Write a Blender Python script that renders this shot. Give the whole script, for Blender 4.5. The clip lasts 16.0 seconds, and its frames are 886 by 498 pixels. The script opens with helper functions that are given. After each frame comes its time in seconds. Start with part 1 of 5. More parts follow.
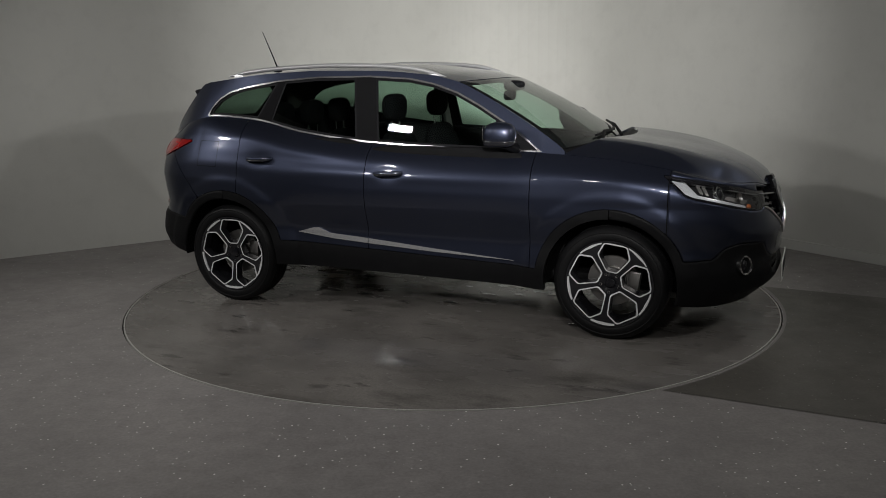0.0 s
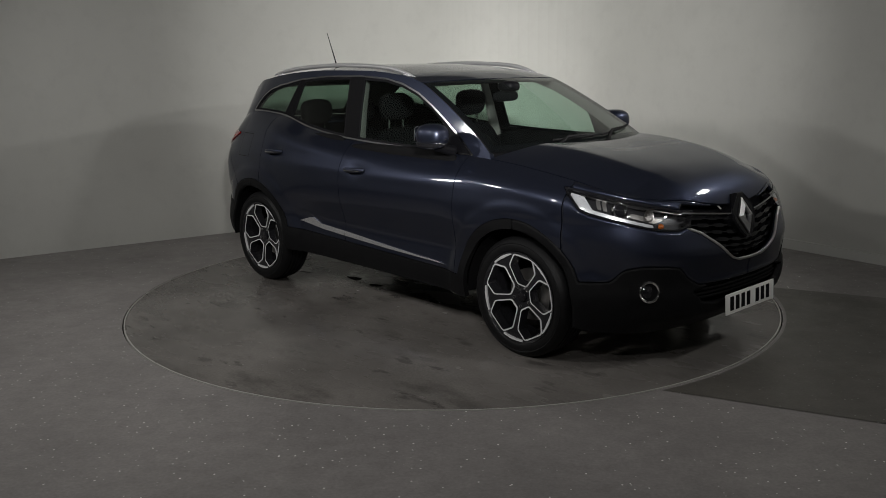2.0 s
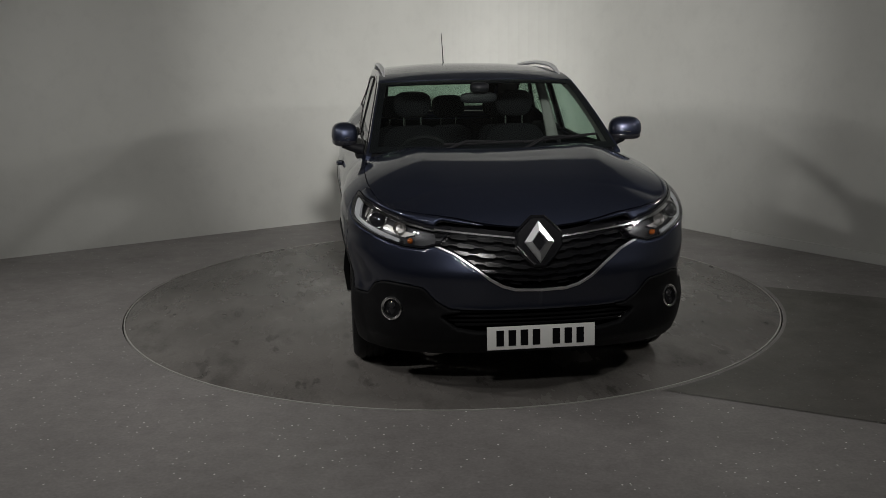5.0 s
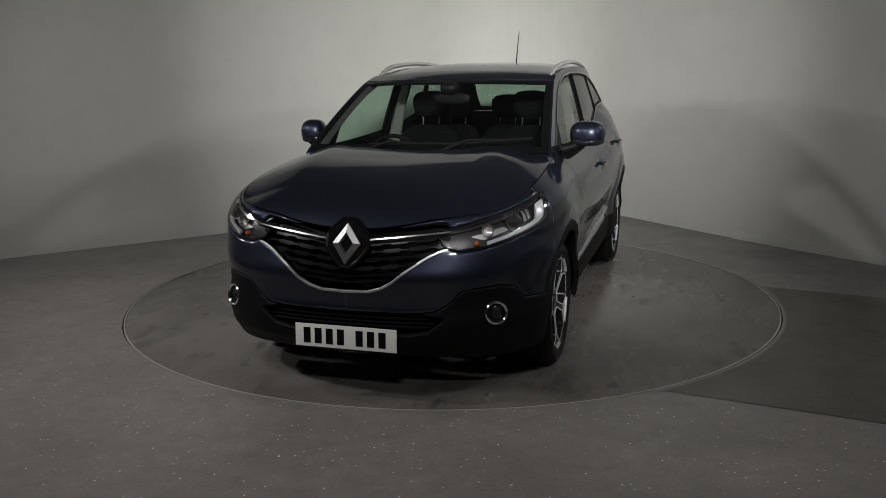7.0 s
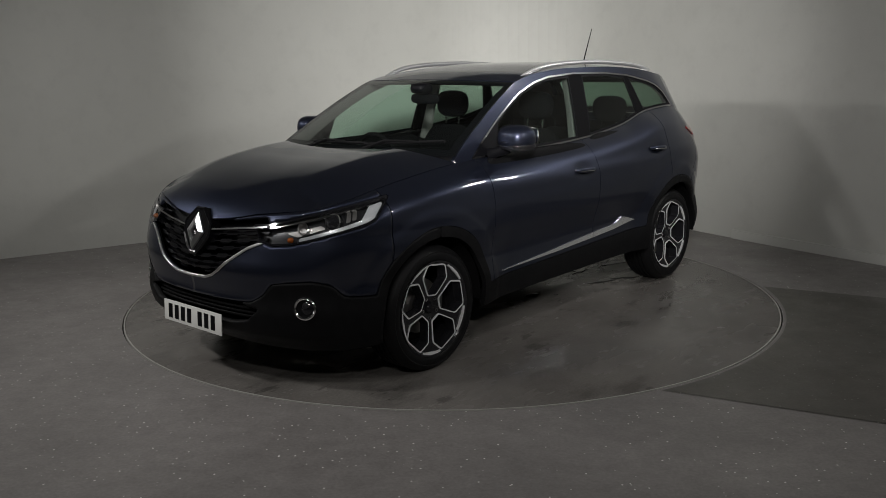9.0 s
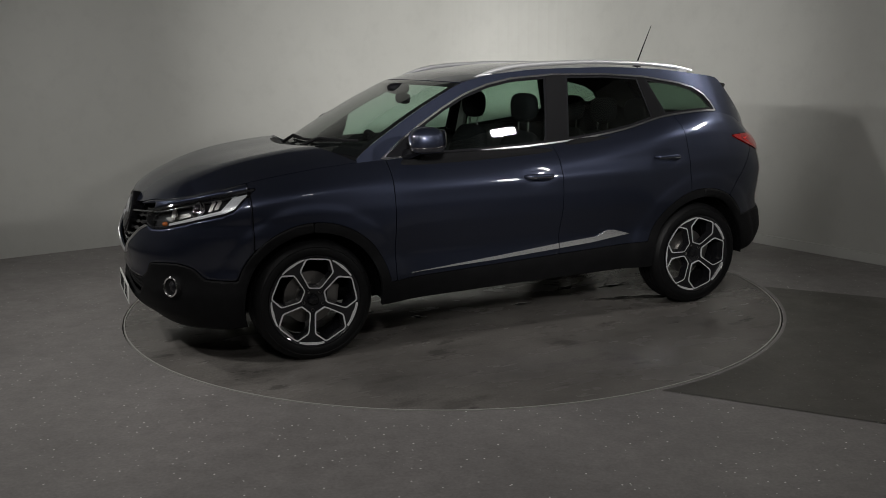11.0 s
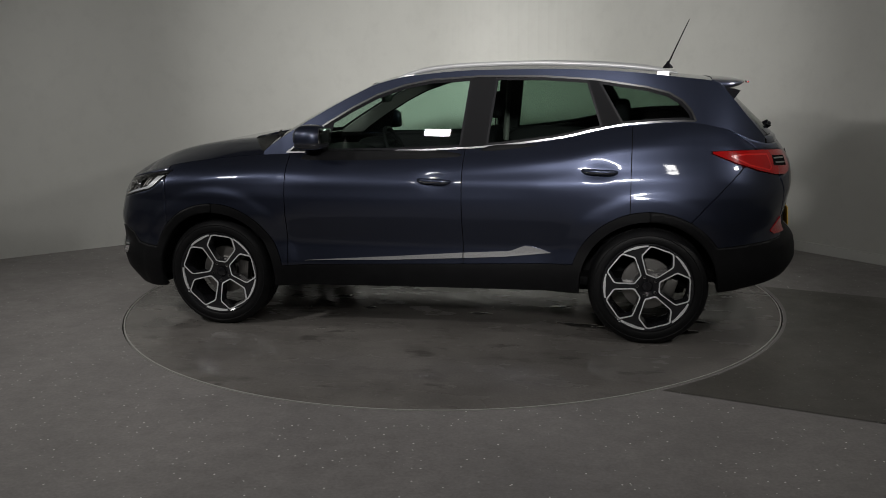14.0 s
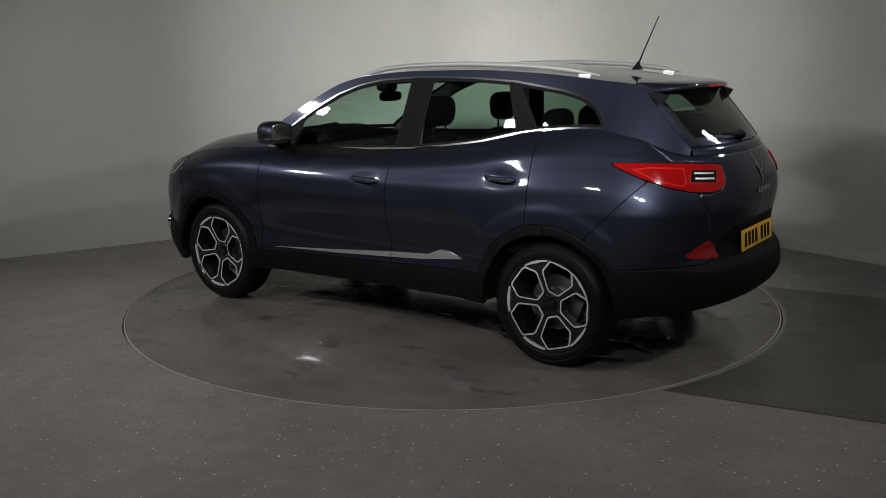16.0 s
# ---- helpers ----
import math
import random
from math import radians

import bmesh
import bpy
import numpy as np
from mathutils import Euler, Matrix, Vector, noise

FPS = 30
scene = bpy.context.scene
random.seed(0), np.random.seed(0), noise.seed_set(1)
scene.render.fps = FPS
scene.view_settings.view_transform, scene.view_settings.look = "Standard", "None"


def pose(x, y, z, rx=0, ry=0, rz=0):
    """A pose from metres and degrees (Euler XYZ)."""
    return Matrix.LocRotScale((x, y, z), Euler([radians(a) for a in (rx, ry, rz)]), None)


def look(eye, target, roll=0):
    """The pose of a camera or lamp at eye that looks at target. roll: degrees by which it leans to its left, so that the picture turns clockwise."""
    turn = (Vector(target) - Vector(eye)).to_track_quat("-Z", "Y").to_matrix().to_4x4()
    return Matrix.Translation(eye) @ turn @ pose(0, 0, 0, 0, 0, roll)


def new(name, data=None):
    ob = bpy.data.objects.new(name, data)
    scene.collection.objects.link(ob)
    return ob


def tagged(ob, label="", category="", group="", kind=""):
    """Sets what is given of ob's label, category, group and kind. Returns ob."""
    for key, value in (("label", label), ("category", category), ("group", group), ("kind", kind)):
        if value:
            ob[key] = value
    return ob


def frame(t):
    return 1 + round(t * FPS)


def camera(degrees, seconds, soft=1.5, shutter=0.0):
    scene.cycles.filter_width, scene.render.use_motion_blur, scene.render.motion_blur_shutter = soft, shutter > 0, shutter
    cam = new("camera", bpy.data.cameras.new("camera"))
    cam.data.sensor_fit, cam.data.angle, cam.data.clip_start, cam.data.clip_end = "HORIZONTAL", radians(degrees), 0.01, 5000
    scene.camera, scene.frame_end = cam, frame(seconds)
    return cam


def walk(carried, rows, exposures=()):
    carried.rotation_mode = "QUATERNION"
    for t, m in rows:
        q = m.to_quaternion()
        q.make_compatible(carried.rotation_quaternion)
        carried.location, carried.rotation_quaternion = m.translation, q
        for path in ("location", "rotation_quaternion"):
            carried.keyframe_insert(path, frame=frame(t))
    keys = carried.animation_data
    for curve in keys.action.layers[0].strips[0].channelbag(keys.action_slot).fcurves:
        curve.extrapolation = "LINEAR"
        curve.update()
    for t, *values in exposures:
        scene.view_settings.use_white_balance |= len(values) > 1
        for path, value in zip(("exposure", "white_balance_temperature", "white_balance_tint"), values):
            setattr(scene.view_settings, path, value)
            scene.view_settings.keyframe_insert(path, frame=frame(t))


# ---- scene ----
# ---- camera ----
EYE = (0.0, -6.252, 1.629)
TILT, LEAN, TURN = radians(-11.821), -0.833, radians(0.490)
AHEAD = Vector((-math.sin(TURN) * math.cos(TILT), math.cos(TURN) * math.cos(TILT), math.sin(TILT)))
cam = camera(52.54, 16.0, soft=0.75)
stand = look(EYE, Vector(EYE) + AHEAD, LEAN)
walk(cam, [(0.0, stand), (16.0, stand)])

# ---- world and lights ----
world = bpy.data.worlds.new("studio_dark")
scene.world = world
world.use_nodes = True
world.node_tree.nodes["Background"].inputs[0].default_value = (0.5, 0.52, 0.55, 1)
world.node_tree.nodes["Background"].inputs[1].default_value = 0.0
scene.view_settings.exposure = 0.0


def area_lamp(name, at, target, sx, sy, watts, colour=(0.99, 0.975, 0.95), spread=180):
    lamp = bpy.data.lights.new(name, "AREA")
    lamp.shape, lamp.size, lamp.size_y, lamp.energy, lamp.color = "RECTANGLE", sx, sy, watts, colour
    lamp.spread = radians(spread)
    ob = new(name, lamp)
    ob.matrix_world = look(at, target)
    return ob


OVER_CAR, TO_WEST = (0.0, 0.3, 0.5), (-2.0, 1.4, 0.9)
for at, target, watts, spread in (((-3.05, -2.85, 2.72), OVER_CAR, 19, 130), ((-4.25, -0.75, 2.62), OVER_CAR, 16, 130), ((3.35, -2.95, 2.68), TO_WEST, 14, 135), ((3.25, -0.1, 2.62), OVER_CAR, 8, 95)):
    area_lamp("studio_panel_lamp", at, target, 0.25, 0.14, watts, spread=spread)
area_lamp("studio_spot_lamp", (0.3, -5.9, 2.7), (0.5, 4.2, 1.3), 0.4, 0.3, 32, spread=42)
for x, watts in ((-1.5, 6.0), (1.42, 2.4)):
    area_lamp("studio_panel_lamp", (x, -3.85, 2.72), (x * 0.4, -1.6, 0.0), 0.26, 0.14, watts, spread=140)
area_lamp("studio_panel_lamp", (-0.2, -5.9, 3.1), (0.0, -1.6, 0.5), 0.3, 0.18, 11, spread=125)


# ---- materials ----
def material(name, colour, rough=0.5, metal=0.0, **more):
    mat = bpy.data.materials.new(name)
    mat.use_nodes = True
    b = mat.node_tree.nodes["Principled BSDF"]
    b.inputs["Base Color"].default_value = (*colour, 1)
    b.inputs["Roughness"].default_value = rough
    b.inputs["Metallic"].default_value = metal
    for key, value in more.items():
        b.inputs[key.replace("_", " ").title().replace("Ior", "IOR")].default_value = value
    return mat


def nodes_of(mat):
    tree = mat.node_tree
    return tree, tree.nodes["Principled BSDF"]


def noise_node(tree, scale, detail=4.0, rough=0.55, stretch=(1, 1, 1)):
    co = tree.nodes.new("ShaderNodeTexCoord")
    mp = tree.nodes.new("ShaderNodeMapping")
    mp.inputs["Scale"].default_value = stretch
    n = tree.nodes.new("ShaderNodeTexNoise")
    n.inputs["Scale"].default_value, n.inputs["Detail"].default_value, n.inputs["Roughness"].default_value = scale, detail, rough
    tree.links.new(co.outputs["Object"], mp.inputs[0])
    tree.links.new(mp.outputs[0], n.inputs["Vector"])
    return n


def ramp(tree, source, stops):
    r = tree.nodes.new("ShaderNodeValToRGB")
    while len(r.color_ramp.elements) < len(stops):
        r.color_ramp.elements.new(0.5)
    for e, (at, c) in zip(r.color_ramp.elements, stops):
        e.position = at
        e.color = (*c, 1) if isinstance(c, tuple) else (c, c, c, 1)
    tree.links.new(source, r.inputs[0])
    return r


def mix_rgb(tree, kind, fac, a, b):
    m = tree.nodes.new("ShaderNodeMix")
    m.data_type, m.blend_type = "RGBA", kind
    for slot, v in ((0, fac), (6, a), (7, b)):
        if hasattr(v, "is_linked"):
            tree.links.new(v, m.inputs[slot])
        elif slot == 0:
            m.inputs[0].default_value = v
        else:
            m.inputs[slot].default_value = (*v, 1)
    return m.outputs[2]


def bump(tree, bsdf, height, strength, distance=0.01):
    b = tree.nodes.new("ShaderNodeBump")
    b.inputs["Strength"].default_value, b.inputs["Distance"].default_value = strength, distance
    tree.links.new(height, b.inputs["Height"])
    tree.links.new(b.outputs[0], bsdf.inputs["Normal"])


def floor_material(name, base, rough, fleck, stain, spots=True):
    """Safety vinyl: a grey ground with mineral flecks, worn and stained."""
    mat = material(name, base, rough)
    tree, b = nodes_of(mat)
    big = ramp(tree, noise_node(tree, 0.9, 5, 0.6).outputs[0], [(0.35, 1 - stain), (0.7, 1.0)])
    fine = ramp(tree, noise_node(tree, 60, 3).outputs[0], [(0.3, 0.88), (0.7, 1.1)])
    col = mix_rgb(tree, "MULTIPLY", 1.0, base, big.outputs[0])
    col = mix_rgb(tree, "MULTIPLY", 1.0, col, fine.outputs[0])
    mottle = ramp(tree, noise_node(tree, 9, 6, 0.7).outputs[0], [(0.3, 0.84), (0.68, 1.1)])
    col = mix_rgb(tree, "MULTIPLY", 1.0, col, mottle.outputs[0])
    if spots:
        co = tree.nodes.new("ShaderNodeTexCoord")
        vor = tree.nodes.new("ShaderNodeTexVoronoi")
        vor.inputs["Scale"].default_value = 30
        tree.links.new(co.outputs["Object"], vor.inputs["Vector"])
        dot = ramp(tree, vor.outputs["Distance"], [(0.10, 1.0), (0.14, 0.0)])
        pick = tree.nodes.new("ShaderNodeSeparateColor")
        tree.links.new(vor.outputs["Color"], pick.inputs[0])
        some = ramp(tree, pick.outputs[0], [(0.55, 0.0), (0.72, 1.0)])
        fac = tree.nodes.new("ShaderNodeMath")
        fac.operation = "MULTIPLY"
        tree.links.new(dot.outputs[0], fac.inputs[0])
        tree.links.new(some.outputs[0], fac.inputs[1])
        col = mix_rgb(tree, "MIX", fac.outputs[0], col, fleck)
    tree.links.new(col, b.inputs["Base Color"])
    gloss = ramp(tree, noise_node(tree, 1.6, 6, 0.65).outputs[0], [(0.35, rough * 0.72), (0.65, rough * 1.12)])
    tree.links.new(gloss.outputs[0], b.inputs["Roughness"])
    bump(tree, b, noise_node(tree, 90, 4).outputs[0], 0.12, 0.004)
    return mat


def wall_material():
    base = (0.62, 0.62, 0.585)
    mat = material("matt_wall_paint", base, 0.75)
    tree, b = nodes_of(mat)
    cloud = ramp(tree, noise_node(tree, 0.7, 4).outputs[0], [(0.3, 0.93), (0.7, 1.03)])
    scuff = ramp(tree, noise_node(tree, 5, 6, 0.7).outputs[0], [(0.25, 0.94), (0.5, 1.0)])
    col = mix_rgb(tree, "MULTIPLY", 1.0, base, cloud.outputs[0])
    col = mix_rgb(tree, "MULTIPLY", 1.0, col, scuff.outputs[0])
    tree.links.new(col, b.inputs["Base Color"])
    bump(tree, b, noise_node(tree, 120, 3).outputs[0], 0.08, 0.003)
    return mat


def turntable_material():
    """Smoother vinyl with tyre marks, dried puddles and wet patches."""
    base = (0.172, 0.160, 0.149)
    mat = material("turntable_vinyl", base, 0.42)
    tree, b = nodes_of(mat)
    big = ramp(tree, noise_node(tree, 1.1, 6, 0.62).outputs[0], [(0.34, 0.66), (0.58, 1.05)])
    marks = ramp(tree, noise_node(tree, 2.6, 5, 0.6, (1, 2.4, 1)).outputs[0], [(0.34, 0.5), (0.39, 1.0)])
    fine = ramp(tree, noise_node(tree, 70, 3).outputs[0], [(0.3, 0.88), (0.7, 1.1)])
    col = mix_rgb(tree, "MULTIPLY", 1.0, base, big.outputs[0])
    col = mix_rgb(tree, "MULTIPLY", 0.8, col, marks.outputs[0])
    pools = noise_node(tree, 1.5, 6, 0.6, (1, 2.2, 1))
    wet = ramp(tree, pools.outputs[0], [(0.36, 0.05), (0.43, 0.22), (0.7, 0.34)])
    damp = ramp(tree, pools.outputs[0], [(0.34, 0.7), (0.44, 1.0)])
    col = mix_rgb(tree, "MULTIPLY", 1.0, col, damp.outputs[0])
    col = mix_rgb(tree, "MULTIPLY", 1.0, col, fine.outputs[0])
    tree.links.new(col, b.inputs["Base Color"])
    tree.links.new(wet.outputs[0], b.inputs["Roughness"])
    bump(tree, b, noise_node(tree, 14, 4).outputs[0], 0.05, 0.004)
    return mat


def paint_material():
    """Dark blue-grey metallic car paint under clear coat, with fine flake."""
    base = (0.0235, 0.0275, 0.0450)
    mat = material("blue_grey_metallic_paint", base, 0.38, 0.8)
    tree, b = nodes_of(mat)
    b.inputs["Coat Weight"].default_value = 1.0
    b.inputs["Coat Roughness"].default_value = 0.065
    b.inputs["Coat IOR"].default_value = 1.5
    b.inputs["Specular Tint"].default_value = (0.34, 0.37, 0.45, 1)
    flake = ramp(tree, noise_node(tree, 900, 2).outputs[0], [(0.3, 0.75), (0.7, 1.3)])
    col = mix_rgb(tree, "MULTIPLY", 1.0, base, flake.outputs[0])
    tree.links.new(col, b.inputs["Base Color"])
    return mat


def rough_plastic(name, base, rough, shine=0.07):
    mat = material(name, base, rough)
    tree, b = nodes_of(mat)
    g = ramp(tree, noise_node(tree, 18, 4).outputs[0], [(0.3, 0.85), (0.7, 1.15)])
    col = mix_rgb(tree, "MULTIPLY", 1.0, base, g.outputs[0])
    tree.links.new(col, b.inputs["Base Color"])
    b.inputs["Specular IOR Level"].default_value = shine
    bump(tree, b, noise_node(tree, 420, 2).outputs[0], 0.25, 0.002)
    return mat


def sheet_glass(name, tint, rough=0.0):
    """A thin pane: tinted see-through, mirror by Fresnel."""
    mat = bpy.data.materials.new(name)
    mat.use_nodes = True
    tree = mat.node_tree
    tree.nodes.clear()
    out = tree.nodes.new("ShaderNodeOutputMaterial")
    clear = tree.nodes.new("ShaderNodeBsdfTransparent")
    clear.inputs[0].default_value = (*tint, 1)
    gloss = tree.nodes.new("ShaderNodeBsdfGlossy")
    gloss.inputs["Roughness"].default_value = rough
    weight = tree.nodes.new("ShaderNodeLayerWeight")
    weight.inputs[0].default_value = 0.5
    steep = tree.nodes.new("ShaderNodeMath")
    steep.operation = "POWER"
    steep.inputs[1].default_value = 4.6
    tree.links.new(weight.outputs["Facing"], steep.inputs[0])
    fres = tree.nodes.new("ShaderNodeMath")
    fres.operation = "MULTIPLY_ADD"
    fres.inputs[1].default_value, fres.inputs[2].default_value = 0.88, 0.07
    tree.links.new(steep.outputs[0], fres.inputs[0])
    mix = tree.nodes.new("ShaderNodeMixShader")
    for a, c in ((fres.outputs[0], mix.inputs[0]), (clear.outputs[0], mix.inputs[1]), (gloss.outputs[0], mix.inputs[2]), (mix.outputs[0], out.inputs[0])):
        tree.links.new(a, c)
    return mat


FLOOR = floor_material("grey_safety_vinyl", (0.27, 0.253, 0.245), 0.5, (0.85, 0.84, 0.82), 0.22)
RUNNER = floor_material("dark_safety_vinyl", (0.125, 0.117, 0.103), 0.46, (0.3, 0.3, 0.28), 0.35)
WALL = wall_material()
TABLE = turntable_material()
PAINT = paint_material()
CLAD = rough_plastic("black_textured_plastic", (0.0065, 0.0065, 0.007), 0.5)
BLACK = material("satin_black", (0.004, 0.004, 0.005), 0.5, 0.0, specular_ior_level=0.08)
GRILLE_BLACK = material("satin_grille_black", (0.005, 0.005, 0.006), 0.2, 0.0, specular_ior_level=0.3)
GLOSS_BLACK = material("gloss_black", (0.010, 0.010, 0.012), 0.08)
TRIM = material("grey_pillar_film", (0.008, 0.008, 0.0085), 0.8, 0.0, specular_ior_level=0.0)
WINDOW_CHROME = material("satin_window_chrome", (0.38, 0.38, 0.39), 0.2, 1.0)
STRIP_CHROME = material("door_strip_chrome", (0.62, 0.62, 0.63), 0.25, 0.8)
CHROME = material("polished_chrome", (0.78, 0.78, 0.78), 0.12, 1.0)
DULL_CHROME = material("grille_chrome", (0.66, 0.66, 0.67), 0.3, 1.0)
SATIN = material("satin_aluminium", (0.72, 0.72, 0.73), 0.38, 0.8)
RUBBER = rough_plastic("tyre_rubber", (0.007, 0.007, 0.0075), 0.48, 0.14)
RIM_BLACK = material("rim_gloss_black", (0.014, 0.014, 0.016), 0.16, 0.0)
RIM_CUT = material("machined_alloy", (0.86, 0.86, 0.87), 0.42, 0.55)
STEEL = material("brushed_steel", (0.32, 0.31, 0.30), 0.4, 1.0)
CABIN = rough_plastic("cabin_black_plastic", (0.006, 0.006, 0.0065), 0.6, 0.04)
CLOTH = rough_plastic("charcoal_seat_fabric", (0.004, 0.004, 0.0045), 0.9, 0.02)
HEADLINER = material("grey_headliner", (0.09, 0.09, 0.085), 0.9)
WINDSCREEN = sheet_glass("windscreen_glass", (0.72, 0.84, 0.77))
WINDOW = sheet_glass("green_window_glass", (0.66, 0.82, 0.73))
PRIVACY = sheet_glass("dark_window_glass", (0.38, 0.49, 0.42))
LAMP_INSIDE = material("lamp_inside_grey", (0.03, 0.03, 0.033), 0.3, 0.4)
LENS = sheet_glass("clear_lamp_cover", (0.93, 0.94, 0.95))
RED = material("red_lamp_plastic", (0.24, 0.004, 0.004), 0.1, 0.0, coat_weight=1.0)
BRIGHT_RED = material("bright_red_lamp_plastic", (0.42, 0.012, 0.01), 0.15, 0.0, coat_weight=1.0)
AMBER = material("amber_bulb", (0.35, 0.09, 0.015), 0.25)
WHITE_TRIM = material("white_lamp_guide", (0.52, 0.53, 0.55), 0.28, 0.3)
PLATE_WHITE = material("white_plate", (0.75, 0.75, 0.72), 0.4)
PLATE_YELLOW = material("yellow_plate", (0.75, 0.42, 0.02), 0.4)
CHIP = material("skirting_paint", (0.64, 0.64, 0.61), 0.45)
WATER = material("standing_water", (0.06, 0.057, 0.053), 0.03)
EDGE = material("worn_edge_metal", (0.5, 0.49, 0.46), 0.5, 0.3)
CEILING = material("dark_ceiling_paint", (0.12, 0.12, 0.12), 0.9)


# ---- mesh helpers ----
def link_mesh(name, verts, faces, mat, parent=None, label="", smooth=True, weld=0.0):
    me = bpy.data.meshes.new(name)
    me.from_pydata([tuple(map(float, v)) for v in verts], [], [tuple(map(int, f)) for f in faces])
    if weld:
        bm = bmesh.new()
        bm.from_mesh(me)
        bmesh.ops.remove_doubles(bm, verts=bm.verts, dist=weld)
        bm.to_mesh(me)
        bm.free()
    me.materials.append(mat)
    me.update()
    if smooth:
        me.polygons.foreach_set("use_smooth", [True] * len(me.polygons))
    ob = new(name, me)
    if parent is not None:
        ob.parent = parent
    if label:
        tagged(ob, label)
    return ob


def part(name, bm, mat, parent, label="", smooth=True):
    me = bpy.data.meshes.new(name)
    bmesh.ops.recalc_face_normals(bm, faces=bm.faces)
    bm.to_mesh(me)
    bm.free()
    me.materials.append(mat)
    if smooth:
        me.polygons.foreach_set("use_smooth", [True] * len(me.polygons))
        me.set_sharp_from_angle(angle=radians(38))
    ob = new(name, me)
    ob.parent = parent
    if label:
        tagged(ob, label)
    return ob


def box(bm, size, m, bevel=0.0, segments=2):
    made = bmesh.ops.create_cube(bm, size=1.0, matrix=Matrix.Diagonal((*size, 1)))["verts"]
    if bevel:
        edges = list({e for v in made for e in v.link_edges})
        made = list({v for f in bmesh.ops.bevel(bm, geom=edges, offset=bevel, segments=segments, profile=0.6, affect="EDGES")["faces"] for v in f.verts} | {v for v in made if v.is_valid})
    bmesh.ops.transform(bm, matrix=m, verts=made)
    return made


def lathe(bm, profile, m, n=48, closed=False):
    """Turns (radius, height) pairs about z, then places the result by m."""
    rings = [[bm.verts.new(m @ Vector((r * math.cos(2 * math.pi * i / n), r * math.sin(2 * math.pi * i / n), h))) for i in range(n)] for r, h in profile]
    pairs = list(zip(rings, rings[1:] + ([rings[0]] if closed else [])))[: len(rings) if closed else len(rings) - 1]
    for a, b in pairs:
        for i in range(n):
            bm.faces.new((a[i], a[(i + 1) % n], b[(i + 1) % n], b[i]))
    return rings


def tube(bm, points, radius, n=8, flat=1.0):
    """A rod of round (or flattened) section along points."""
    pts = [Vector(p) for p in points]
    rings = []
    for i, p in enumerate(pts):
        d = (pts[min(i + 1, len(pts) - 1)] - pts[max(i - 1, 0)]).normalized()
        side = d.cross(Vector((0, 0, 1)))
        side = side.normalized() if side.length > 1e-4 else Vector((1, 0, 0))
        up = side.cross(d).normalized()
        r = radius[i] if isinstance(radius, (list, tuple)) else radius
        rings.append([bm.verts.new(p + r * (math.cos(2 * math.pi * k / n) * side * flat + math.sin(2 * math.pi * k / n) * up)) for k in range(n)])
    for a, b in zip(rings, rings[1:]):
        for k in range(n):
            bm.faces.new((a[k], a[(k + 1) % n], b[(k + 1) % n], b[k]))
    bm.faces.new(rings[0])
    bm.faces.new(rings[-1][::-1])


def spline(pairs):
    """A smooth curve through (x, y) pairs, for arrays; flat beyond the ends."""
    xs, ys = np.array(sorted(pairs)).T
    d = np.diff(ys) / np.diff(xs)
    m = np.concatenate([[d[0]], np.where(d[:-1] * d[1:] > 0, 2 * d[:-1] * d[1:] / np.where(d[:-1] + d[1:] == 0, 1, d[:-1] + d[1:]), 0), [d[-1]]])

    def at(x):
        x = np.clip(np.asarray(x, float), xs[0], xs[-1])
        i = np.clip(np.searchsorted(xs, x) - 1, 0, len(xs) - 2)
        h = xs[i + 1] - xs[i]
        t = (x - xs[i]) / h
        return (1 + 2 * t) * (1 - t) ** 2 * ys[i] + t * (1 - t) ** 2 * h * m[i] + t * t * (3 - 2 * t) * ys[i + 1] + t * t * (t - 1) * h * m[i + 1]

    return at


def polygon_distance(corners):
    """Signed distance in a plane: below zero inside."""
    c = np.array(corners, float)

    def at(x, y):
        best, inside = np.full(np.shape(x), 1e9), np.zeros(np.shape(x), bool)
        for (ax, ay), (bx, by) in zip(c, np.roll(c, -1, 0)):
            ex, ey = bx - ax, by - ay
            t = np.clip(((x - ax) * ex + (y - ay) * ey) / (ex * ex + ey * ey), 0, 1)
            best = np.minimum(best, np.hypot(x - ax - t * ex, y - ay - t * ey))
            inside ^= ((ay > y) != (by > y)) & (x < ex * (y - ay) / (ey if abs(ey) > 1e-9 else 1e-9) + ax)
        return np.where(inside, -best, best)

    return at


# ---- the room ----
def outline_prism(name, loop, z0, z1, mat, thick, label, kind="structure"):
    """A wall of some thickness along an open line of (x, y)."""
    pts = [Vector((x, y, 0)) for x, y in loop]
    verts, faces = [], []
    for i, p in enumerate(pts):
        d = (pts[min(i + 1, len(pts) - 1)] - pts[max(i - 1, 0)]).normalized()
        out = Vector((-d.y, d.x, 0)) * thick
        for q in (p, p + out):
            verts += [(q.x, q.y, z0), (q.x, q.y, z1)]
    for i in range(len(pts) - 1):
        a, b = 4 * i, 4 * i + 4
        faces += [(a, b, b + 1, a + 1), (a + 2, a + 3, b + 3, b + 2), (a + 1, b + 1, b + 3, a + 3), (a, a + 2, b + 2, b)]
    faces += [(0, 1, 3, 2), (4 * len(pts) - 4, 4 * len(pts) - 2, 4 * len(pts) - 1, 4 * len(pts) - 3)]
    ob = link_mesh(name, verts, faces, mat, smooth=False)
    return tagged(ob, label, kind=kind)


